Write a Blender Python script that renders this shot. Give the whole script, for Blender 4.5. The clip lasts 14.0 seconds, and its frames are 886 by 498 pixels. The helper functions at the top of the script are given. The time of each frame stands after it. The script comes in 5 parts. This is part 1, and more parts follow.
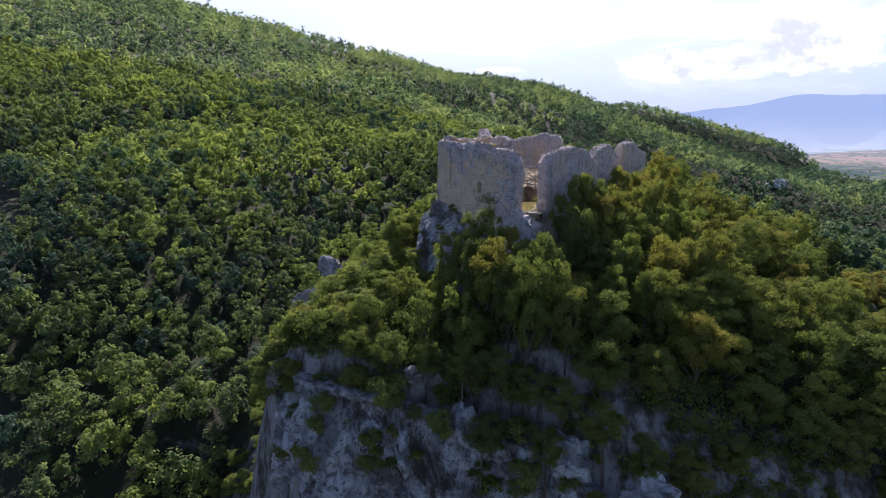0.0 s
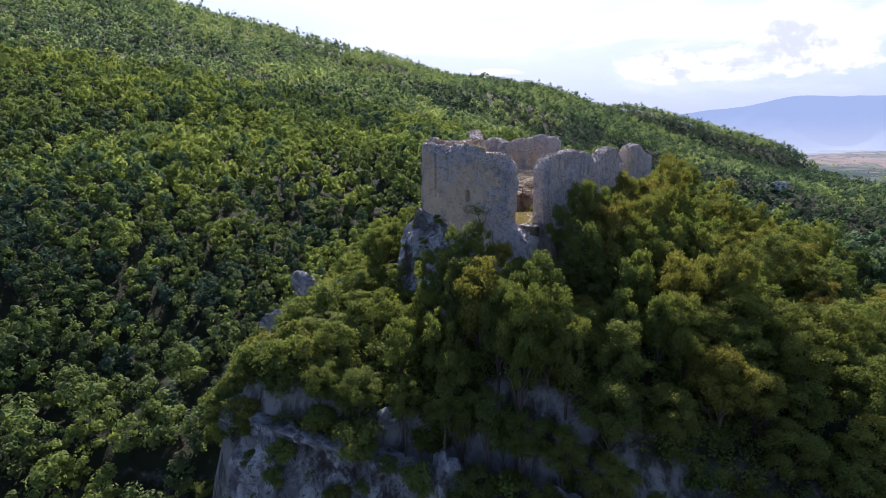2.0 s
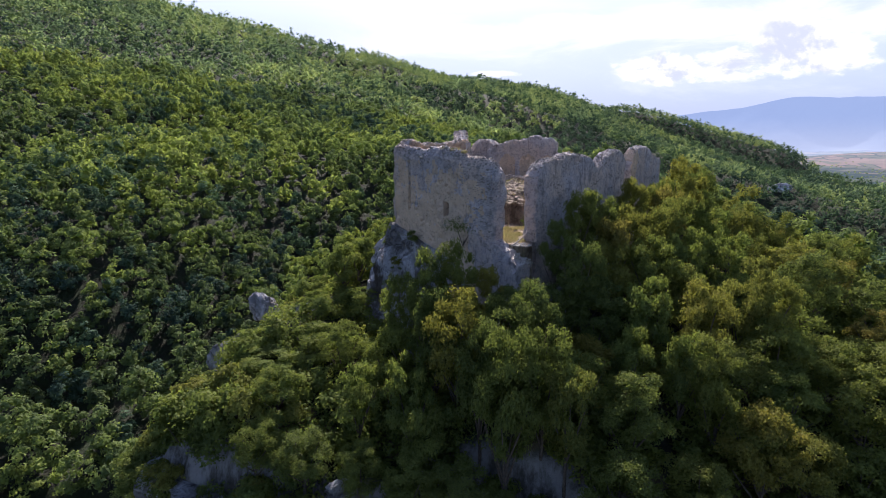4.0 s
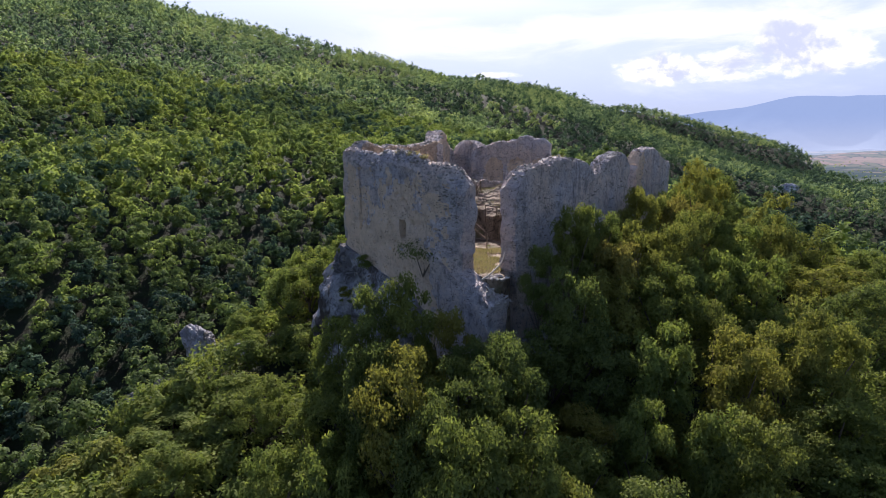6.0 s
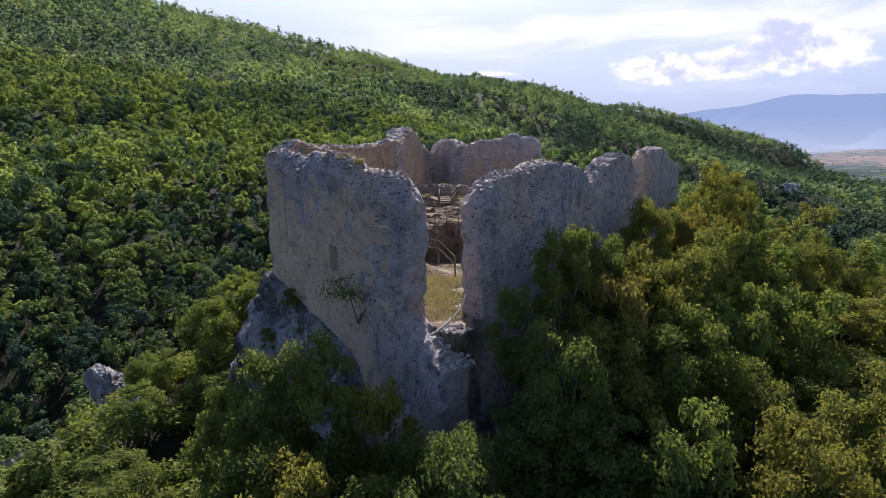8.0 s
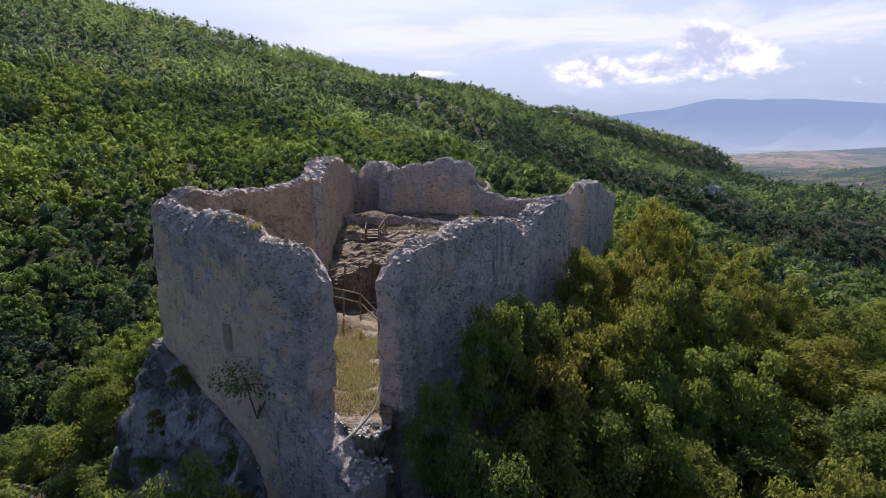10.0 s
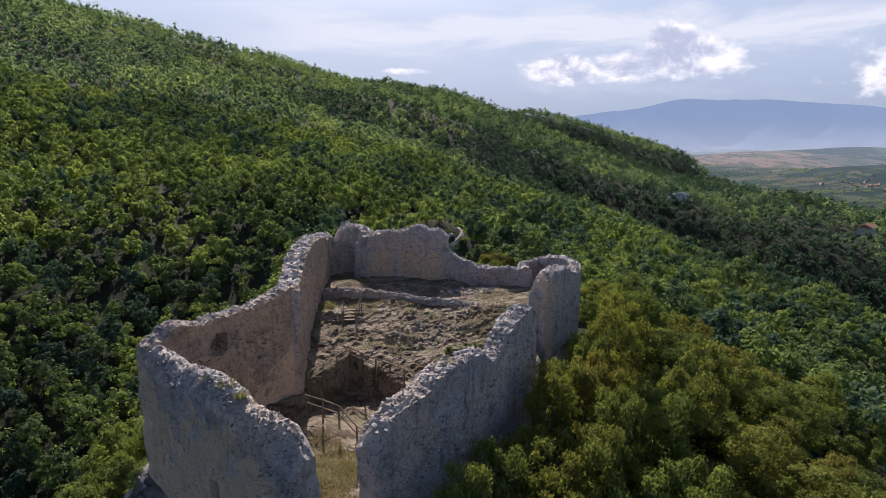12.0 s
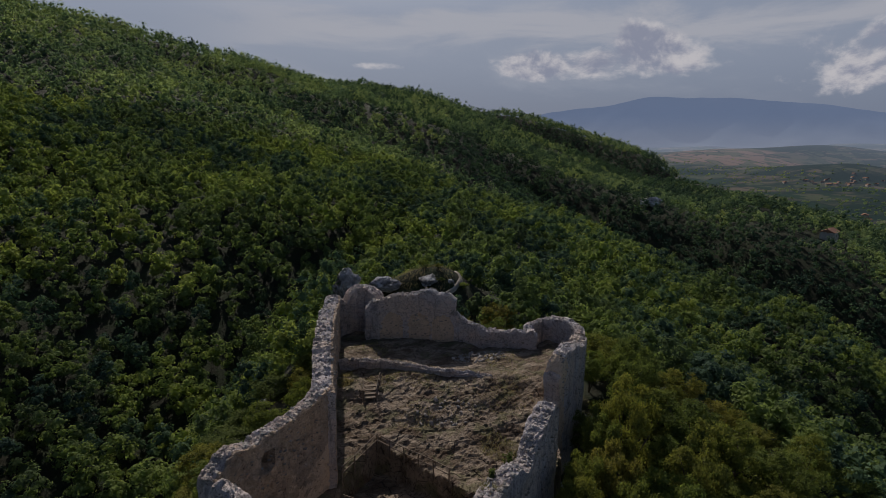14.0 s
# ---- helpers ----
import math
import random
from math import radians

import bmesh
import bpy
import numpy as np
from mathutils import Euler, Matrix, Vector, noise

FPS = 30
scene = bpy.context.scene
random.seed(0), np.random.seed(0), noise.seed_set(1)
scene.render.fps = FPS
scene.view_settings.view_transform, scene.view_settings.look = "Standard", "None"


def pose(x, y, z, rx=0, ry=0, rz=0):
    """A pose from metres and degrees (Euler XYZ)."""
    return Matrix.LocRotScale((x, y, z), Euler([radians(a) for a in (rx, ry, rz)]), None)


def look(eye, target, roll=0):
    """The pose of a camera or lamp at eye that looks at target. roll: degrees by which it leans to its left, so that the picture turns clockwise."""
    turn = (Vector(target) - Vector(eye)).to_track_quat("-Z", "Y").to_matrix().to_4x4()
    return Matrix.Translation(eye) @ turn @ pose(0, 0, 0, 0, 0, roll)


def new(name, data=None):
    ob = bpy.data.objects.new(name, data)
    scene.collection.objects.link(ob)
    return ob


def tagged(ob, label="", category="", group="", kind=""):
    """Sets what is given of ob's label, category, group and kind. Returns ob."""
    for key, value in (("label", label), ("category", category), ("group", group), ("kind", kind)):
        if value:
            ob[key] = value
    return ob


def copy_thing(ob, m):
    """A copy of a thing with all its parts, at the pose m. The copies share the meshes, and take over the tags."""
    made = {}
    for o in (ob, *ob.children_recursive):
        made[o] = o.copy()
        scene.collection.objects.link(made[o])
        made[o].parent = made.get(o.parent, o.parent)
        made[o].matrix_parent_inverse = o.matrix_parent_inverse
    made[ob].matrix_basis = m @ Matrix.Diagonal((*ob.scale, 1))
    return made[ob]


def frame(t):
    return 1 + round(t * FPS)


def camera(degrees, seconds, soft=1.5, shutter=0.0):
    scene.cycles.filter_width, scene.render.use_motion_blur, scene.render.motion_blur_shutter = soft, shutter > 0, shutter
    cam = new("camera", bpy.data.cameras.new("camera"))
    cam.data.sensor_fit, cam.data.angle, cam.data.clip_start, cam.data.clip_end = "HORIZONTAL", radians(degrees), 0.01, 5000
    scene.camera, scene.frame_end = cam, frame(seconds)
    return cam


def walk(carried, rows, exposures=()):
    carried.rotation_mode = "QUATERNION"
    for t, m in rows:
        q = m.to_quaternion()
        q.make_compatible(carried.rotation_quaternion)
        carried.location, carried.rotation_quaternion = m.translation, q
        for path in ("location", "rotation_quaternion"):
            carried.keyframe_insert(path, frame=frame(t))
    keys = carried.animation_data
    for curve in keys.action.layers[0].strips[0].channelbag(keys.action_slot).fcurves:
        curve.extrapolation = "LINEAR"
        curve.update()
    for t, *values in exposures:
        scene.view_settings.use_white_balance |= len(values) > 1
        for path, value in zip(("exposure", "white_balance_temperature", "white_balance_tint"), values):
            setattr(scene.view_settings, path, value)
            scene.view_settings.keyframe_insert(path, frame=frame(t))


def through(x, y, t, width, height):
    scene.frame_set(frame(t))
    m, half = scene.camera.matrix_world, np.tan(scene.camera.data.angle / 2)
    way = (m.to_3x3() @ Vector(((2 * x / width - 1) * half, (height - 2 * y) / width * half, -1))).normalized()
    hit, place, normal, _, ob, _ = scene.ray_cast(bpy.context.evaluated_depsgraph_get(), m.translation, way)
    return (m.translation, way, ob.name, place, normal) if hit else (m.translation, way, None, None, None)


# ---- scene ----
cam = camera(77.9, 14.0, soft=0.6)
PATH = [
    (0, (0.379, -5.52, 10.416), (0.347, -3.564, 10.004), 0.2),
    (0.5, (0.633, -4.045, 10.424), (0.602, -2.088, 10.013), 0.2),
    (1, (0.916, -2.293, 10.386), (0.888, -0.335, 9.978), 0.2),
    (1.5, (1.232, -0.588, 10.378), (1.205, 1.37, 9.97), 0.1),
    (2, (1.624, 1.479, 10.416), (1.599, 3.437, 10.01), 0.1),
    (2.5, (1.999, 3.332, 10.431), (1.975, 5.291, 10.026), 0.1),
    (3, (2.436, 5.464, 10.432), (2.415, 7.423, 10.029), 0.0),
    (3.2, (2.634, 6.308, 10.426), (2.611, 8.267, 10.025), 0.1),
    (5.3, (5.094, 15.929, 10.212), (5.077, 17.889, 9.815), -0.5),
    (5.5, (5.454, 16.818, 10.221), (5.427, 18.778, 9.826), -0.4),
    (6, (6.102, 19.123, 10.293), (6.076, 21.084, 9.899), -0.4),
    (6.5, (6.643, 21.123, 10.249), (6.618, 23.083, 9.854), -0.4),
    (7, (7.271, 23.47, 10.175), (7.248, 25.43, 9.779), -0.3),
    (7.2, (7.515, 24.369, 10.168), (7.492, 26.329, 9.771), -0.4),
    (9.3, (9.35, 31.071, 10.871), (9.364, 33.031, 10.474), 0.1),
    (9.5, (9.407, 31.181, 11.114), (9.47, 33.14, 10.717), 0.0),
    (10, (9.488, 31.283, 12.527), (9.683, 33.232, 12.126), -0.0),
    (10.5, (9.509, 31.299, 13.958), (9.749, 33.244, 13.556), -0.1),
    (11, (9.537, 31.193, 15.765), (9.804, 33.133, 15.361), 0.1),
    (11.5, (9.54, 31.104, 17.358), (9.819, 33.042, 16.952), 0.1),
    (12, (9.483, 31.046, 19.25), (9.771, 32.982, 18.842), 0.1),
    (12.5, (9.307, 31.013, 20.936), (9.619, 32.946, 20.526), 0.2),
    (13, (8.608, 31.018, 22.869), (8.959, 32.943, 22.454), 0.1),
    (13.5, (7.543, 31.07, 24.551), (7.911, 32.99, 24.132), 0.2),
    (14, (5.929, 31.243, 26.35), (6.312, 33.159, 25.927), 0.3),
]
EXPOSURE = [(0, 1.09, 6150, 25), (7, 0.86, 6150, 24), (10, 0.68, 6300, 22), (12, 0.51, 6350, 18), (13.2, 0.45, 6450, 16), (13.4, 0.31, 6450, 16), (13.6, 0.01, 6450, 16), (13.8, -0.31, 6450, 16), (14, -0.71, 6450, 16)]
walk(cam, [(t, look(eye, target, roll)) for t, eye, target, roll in PATH], EXPOSURE)

# ---- world, sun ----
SUN_AZ, SUN_EL = radians(-2.5), radians(38.5)
to_sun = Vector((math.sin(SUN_AZ) * math.cos(SUN_EL), math.cos(SUN_AZ) * math.cos(SUN_EL), math.sin(SUN_EL)))
sun = new("sun", bpy.data.lights.new("sun", "SUN"))
sun.data.energy, sun.data.angle, sun.data.color = 5.0, radians(0.5), (1.0, 0.94, 0.83)
sun.matrix_world = look((0, 0, 0), -to_sun)

world = bpy.data.worlds.new("sky")
scene.world = world
world.use_nodes = True


class Nodes:
    """A short way to wire nodes: n("ShaderNodeMath", a, b, operation="ADD")."""

    def __init__(self, tree):
        self.tree = tree
        tree.nodes.clear()

    def __call__(self, kind, *ins, out=0, **props):
        node = self.tree.nodes.new(kind)
        for key, value in props.items():
            setattr(node, key, value)
        for k, value in enumerate(ins):
            self.put(node.inputs[k], value)
        return node.outputs[out] if len(node.outputs) else None

    def put(self, socket, value):
        if value is None:
            return
        if isinstance(value, bpy.types.NodeSocket):
            self.tree.links.new(value, socket)
        else:
            if socket.type == "RGBA" and len(value) == 3:
                value = (*value, 1)
            socket.default_value = value

    def math(self, op, a, b=0.0, clamp=False):
        return self("ShaderNodeMath", a, b, operation=op, use_clamp=clamp)

    def mix(self, fac, a, b, blend="MIX"):
        node = self.tree.nodes.new("ShaderNodeMix")
        node.data_type, node.blend_type = "RGBA", blend
        self.put(node.inputs[0], fac), self.put(node.inputs[6], a), self.put(node.inputs[7], b)
        return node.outputs[2]

    def ramp(self, fac, lo, hi, a=0.0, b=1.0):
        node = self.tree.nodes.new("ShaderNodeMapRange")
        node.interpolation_type = "SMOOTHSTEP"
        for k, value in enumerate((fac, lo, hi, a, b)):
            self.put(node.inputs[k], value)
        return node.outputs[0]

    def noise(self, vector, scale, detail=4.0, rough=0.55, distort=0.0):
        node = self.tree.nodes.new("ShaderNodeTexNoise")
        self.put(node.inputs["Vector"], vector)
        for key, value in (("Scale", scale), ("Detail", detail), ("Roughness", rough), ("Distortion", distort)):
            node.inputs[key].default_value = value
        return node.outputs[0]

    def voronoi(self, vector, scale, feature="F1", out=0):
        node = self.tree.nodes.new("ShaderNodeTexVoronoi")
        node.feature = feature
        self.put(node.inputs["Vector"], vector)
        node.inputs["Scale"].default_value = scale
        return node.outputs[out] if len(node.outputs) else None

    def stretch(self, vector, scale):
        return self("ShaderNodeVectorMath", vector, scale, operation="MULTIPLY")

    def bump(self, height, distance, strength=1.0):
        node = self.tree.nodes.new("ShaderNodeBump")
        node.inputs["Strength"].default_value, node.inputs["Distance"].default_value = strength, distance
        self.put(node.inputs["Height"], height)
        return node.outputs[0]


def sky_nodes():
    n = Nodes(world.node_tree)
    sky = n("ShaderNodeTexSky", sky_type="NISHITA", sun_disc=False, sun_elevation=SUN_EL, sun_rotation=SUN_AZ, altitude=500,
            air_density=1.0, dust_density=2.0, ozone_density=1.0)
    way = n("ShaderNodeTexCoord", out=0)
    apart = world.node_tree.nodes.new("ShaderNodeSeparateXYZ")
    n.put(apart.inputs[0], way)
    x, y, z = apart.outputs
    # towards the sun: a pale lavender overcast, a long white streak of high cloud, white haze round the sun
    turn = n.math("MULTIPLY", n.math("ARCTAN2", x, y), 180 / math.pi)
    rise = n.math("MULTIPLY", n.math("ARCSINE", z), 180 / math.pi)
    sunward = n.ramp(y, -0.05, 0.5)
    toward = n("ShaderNodeVectorMath", way, tuple(to_sun), operation="DOT_PRODUCT", out=1)
    bright = n.mix(1.0, sky, (0.10, 0.105, 0.11, 1), "MULTIPLY")
    low = n.math("MULTIPLY", n.ramp(rise, 21.0, 9.0), sunward)
    full = n.mix(n.math("MULTIPLY", low, 0.92), bright, n.mix(n.ramp(rise, 1.0, 9.0), (0.315, 0.39, 0.53, 1), (0.46, 0.54, 0.665, 1)))
    thin = n.noise(n.stretch(way, (1.0, 1.0, 6.0)), 3.2, 7, 0.6, 0.4)
    streak = n.math("ADD", n.math("SUBTRACT", rise, 9.8), n.math("MULTIPLY", n.math("SUBTRACT", thin, 0.5), 9.0))
    streak = n.math("MULTIPLY", n.ramp(n.math("ABSOLUTE", streak), 2.4, 0.3), n.math("MULTIPLY", sunward, n.ramp(turn, -16.0, 0.0)))
    full = n.mix(n.math("MULTIPLY", streak, 0.8), full, (0.72, 0.755, 0.81, 1))
    veil = n.ramp(n.noise(n.stretch(way, (1.0, 1.0, 3.5)), 2.1, 6, 0.6, 0.6), 0.48, 0.68)
    full = n.mix(n.math("MULTIPLY", n.math("MULTIPLY", veil, 0.4), n.math("MULTIPLY", sunward, n.ramp(turn, -16.0, 4.0))), full, (0.68, 0.735, 0.81, 1))
    full = n.mix(n.ramp(toward, 0.92, 0.995), full, (1.0, 0.99, 0.97, 1))
    # heaped clouds over the far hills: bearing, height, half width, half height in degrees
    puff = n.noise(n.stretch(way, (1.0, 1.0, 1.5)), 9.0, 11, 0.58, 0.2)
    over = n.noise(n.stretch(n("ShaderNodeVectorMath", way, (-0.003, 0.0, 0.013), operation="ADD"), (1.0, 1.0, 1.5)), 9.0, 11, 0.58, 0.2)
    bank = heap = None
    for bearing, height, wide, tall in ((25.0, 6.4, 11.0, 1.7), (31.5, 7.6, 5.6, 2.3), (4.5, 6.0, 7.0, 0.7), (51.5, 6.0, 9.0, 3.0), (14.5, 8.4, 2.6, 0.7), (-30.0, 7.0, 9.0, 2.0), (70.0, 7.0, 12.0, 3.0)):
        da = n.math("DIVIDE", n.math("SUBTRACT", turn, bearing), wide)
        de = n.math("DIVIDE", n.math("SUBTRACT", rise, height), tall)
        one = n.math("SUBTRACT", 1.05 if tall > 1.5 else -0.35, n.math("ADD", n.math("MULTIPLY", da, da), n.math("MULTIPLY", de, de)))
        bank = one if bank is None else n.math("MAXIMUM", bank, one)
        if tall > 1.5:
            heap = one if heap is None else n.math("MAXIMUM", heap, one)
    dense = n.math("ADD", n.math("MAXIMUM", bank, -2.0), n.math("MULTIPLY", n.math("SUBTRACT", puff, 0.50), 5.2))
    shaded = n.math("ADD", n.math("MULTIPLY", n.math("SUBTRACT", over, puff), 4.5), n.math("MULTIPLY", n.math("ADD", n.math("MAXIMUM", heap, -2.0), n.math("MULTIPLY", n.math("SUBTRACT", puff, 0.5), 5.2)), 0.42))
    cloud = n.mix(n.ramp(shaded, -0.15, 0.55), (0.96, 0.96, 0.97, 1), (0.45, 0.50, 0.63, 1))
    full = n.mix(n.math("MULTIPLY", n.ramp(dense, 0.0, 0.8), 0.95), full, cloud)
    glow = n("ShaderNodeBackground", full, 0.82)
    n("ShaderNodeOutputWorld", glow)


sky_nodes()

# ---- materials ----


def material(name, build, rough=0.9):
    mat = bpy.data.materials.new(name)
    mat.use_nodes = True
    n = Nodes(mat.node_tree)
    colour, height, distance = build(n)
    node = mat.node_tree.nodes.new("ShaderNodeBsdfPrincipled")
    n.put(node.inputs["Base Color"], colour)
    node.inputs["Roughness"].default_value = rough
    node.inputs["Specular IOR Level"].default_value = 0.25
    if height is not None:
        n.put(node.inputs["Normal"], n.bump(height, distance))
    n("ShaderNodeOutputMaterial", node.outputs[0])
    return mat


def place(n):
    return n("ShaderNodeTexCoord", out=3)


def masonry_look(warm, grey, stain, worn=1.0):
    """Old lime masonry: pale plaster, coursed rubble showing through, weather streaks, small putlog holes."""

    def build(n):
        at = place(n)
        big = n.ramp(n.noise(at, 0.26, 6, 0.65), 0.38, 0.62)
        colour = n.mix(big, warm, grey)
        sway = n.tree.nodes.new("ShaderNodeTexNoise")
        n.put(sway.inputs["Vector"], at)
        sway.inputs["Scale"].default_value, sway.inputs["Detail"].default_value = 2.0, 5.0
        squat = n.stretch(n("ShaderNodeVectorMath", at, n.stretch(sway.outputs[1], (0.30, 0.30, 0.16)), operation="ADD"), (1, 1, 2.0))
        stones = n.tree.nodes.new("ShaderNodeSeparateColor")
        n.put(stones.inputs[0], n.voronoi(squat, 3.2, "F1", 1))
        bare = n.ramp(n.noise(at, 0.55, 6, 0.7), 0.40, 0.60, 0.15 * worn, 0.6 * worn)
        colour = n.mix(n.math("MULTIPLY", stones.outputs[0], bare), colour, n.mix(stones.outputs[1], tuple(0.42 * c for c in grey[:3]), tuple(1.12 * c for c in warm[:3])))
        fine = n.noise(at, 6.0, 8, 0.72)
        colour = n.mix(n.ramp(fine, 0.50, 0.70, 0.0, 0.55 * worn), colour, stain)
        patch = n.noise(at, 0.8, 7, 0.68)
        colour = n.mix(n.ramp(patch, 0.52, 0.68, 0.0, 0.25 + 0.3 * worn), colour, stain)
        streak = n.noise(n.stretch(at, (1.9, 1.9, 0.16)), 1.2, 6, 0.62)
        colour = n.mix(n.ramp(streak, 0.55, 0.70, 0.0, 0.25 + 0.3 * worn), colour, stain)
        pits = n.ramp(n.voronoi(squat, 3.8), 0.13, 0.24, 0.9, 0.0)
        pits = n.math("MULTIPLY", pits, n.ramp(n.noise(at, 1.1, 5, 0.6), 0.46, 0.54))
        joints = n.ramp(n.voronoi(squat, 3.2, "DISTANCE_TO_EDGE"), 0.05, 0.0, 0.0, 0.5 * worn)
        joints = n.math("MULTIPLY", joints, n.ramp(n.noise(at, 1.6, 5), 0.42, 0.58))
        colour = n.mix(joints, colour, (0.10, 0.088, 0.078, 1))
        colour = n.mix(pits, colour, (0.04, 0.034, 0.03, 1))
        mottle = n.noise(at, 2.3, 8, 0.75)
        crumbs = n.ramp(n.noise(at, 8.0, 5, 0.6), 0.56, 0.64, 0.0, 0.5)
        colour = n.mix(n.math("MULTIPLY", crumbs, n.ramp(patch, 0.40, 0.58, 0.25, 1.0)), colour, stain)
        colour = n.mix(n.ramp(mottle, 0.53, 0.63, 0.0, 0.5 * worn), colour, (0.12, 0.112, 0.112, 1))
        colour = n.mix(n.ramp(mottle, 0.46, 0.34, 0.0, 0.4 * worn), colour, (0.60, 0.555, 0.50, 1))
        height = n.math("ADD", n.math("MULTIPLY", fine, 1.6), n.math("ADD", mottle, n.math("MULTIPLY", n.noise(at, 22, 3), 0.5)))
        height = n.math("SUBTRACT", n.math("SUBTRACT", height, n.math("MULTIPLY", pits, 1.5)), joints)
        return colour, height, 0.06 + 0.10 * worn

    return build


def rock_look(pale, dark, warm):
    def build(n):
        at = place(n)
        big = n.noise(at, 0.45, 6, 0.62, 0.4)
        colour = n.mix(n.ramp(big, 0.38, 0.62), dark, pale)
        colour = n.mix(n.ramp(n.noise(n.stretch(at, (1, 1, 0.25)), 1.1, 6, 0.65), 0.5, 0.68, 0, 0.7), colour, dark)
        colour = n.mix(n.ramp(n.noise(at, 1.3, 4), 0.55, 0.7, 0, 0.6), colour, warm)
        fine = n.noise(at, 5.0, 7, 0.68)
        colour = n.mix(n.ramp(fine, 0.52, 0.7, 0, 0.45), colour, (0.07, 0.065, 0.06, 1))
        blot = n.ramp(n.noise(at, 1.2, 8, 0.74, 0.6), 0.50, 0.60, 0.0, 0.72)
        colour = n.mix(blot, colour, (0.050, 0.046, 0.046, 1))
        earth = n.ramp(n.noise(n.stretch(at, (1, 1, 0.5)), 0.24, 6, 0.68, 0.5), 0.56, 0.63, 0.0, 0.85)
        colour = n.mix(earth, colour, (0.060, 0.044, 0.032, 1))
        height = n.math("ADD", n.math("ADD", fine, n.math("MULTIPLY", big, 2.0)), n.math("MULTIPLY", n.noise(n.stretch(at, (1.4, 1.4, 0.4)), 1.7, 8, 0.75), 1.6))
        return colour, height, 0.42

    return build


def court_look(n):
    """Trodden rock: brown slabs, paler worn faces, a little moss."""
    at = place(n)
    big = n.noise(n.stretch(at, (0.8, 1.5, 1)), 0.5, 6, 0.65, 0.5)
    colour = n.mix(n.ramp(big, 0.40, 0.60), (0.128, 0.090, 0.058, 1), (0.32, 0.252, 0.182, 1))
    colour = n.mix(n.ramp(n.noise(at, 0.7, 4), 0.50, 0.62, 0, 0.65), colour, (0.135, 0.13, 0.06, 1))
    fine = n.noise(at, 4.0, 7, 0.7)
    colour = n.mix(n.ramp(fine, 0.52, 0.62, 0, 0.7), colour, (0.065, 0.050, 0.038, 1))
    crack = n.ramp(n.voronoi(n.stretch(at, (0.7, 1.5, 1)), 0.85, "DISTANCE_TO_EDGE"), 0.035, 0.0, 0.0, 0.8)
    crack = n.math("MULTIPLY", crack, n.ramp(n.noise(at, 0.8, 4), 0.42, 0.55))
    colour = n.mix(crack, colour, (0.03, 0.024, 0.02, 1))
    return colour, n.math("SUBTRACT", n.math("ADD", n.math("MULTIPLY", fine, 1.5), big), crack), 0.18


def ground_look(n):
    """Woodland floor with dry grass, and bare limestone where it is steep."""
    at = place(n)
    soil = n.mix(n.ramp(n.noise(at, 0.5, 5), 0.4, 0.6), (0.022, 0.023, 0.013, 1), (0.020, 0.030, 0.012, 1))
    dry = n.mix(n.noise(at, 3.0, 4), (0.10, 0.075, 0.042, 1), (0.13, 0.11, 0.058, 1))
    near = n.ramp(n("ShaderNodeVectorMath", at, (4, 62, 0), operation="DISTANCE", out=1), 44, 26)
    soil = n.mix(n.math("MULTIPLY", n.ramp(n.noise(at, 0.2, 4, 0.6), 0.50, 0.60), near), soil, dry)
    level = n.tree.nodes.new("ShaderNodeSeparateXYZ")
    n.put(level.inputs[0], n("ShaderNodeNewGeometry", out=1))
    steep = n.ramp(n.math("ADD", level.outputs[2], n.math("MULTIPLY", n.noise(at, 0.7, 4), 0.3)), 0.88, 0.70)
    steep = n.math("MULTIPLY", steep, n.ramp(n("ShaderNodeVectorMath", at, (0, 50, 0), operation="DISTANCE", out=1), 75, 55))
    rock = n.mix(n.ramp(n.noise(n.stretch(at, (1, 1, 0.3)), 0.7, 7, 0.65), 0.42, 0.6), (0.24, 0.23, 0.22, 1), (0.06, 0.055, 0.045, 1))
    fine = n.noise(at, 2.2, 7, 0.65)
    return n.mix(steep, soil, rock), fine, 0.25


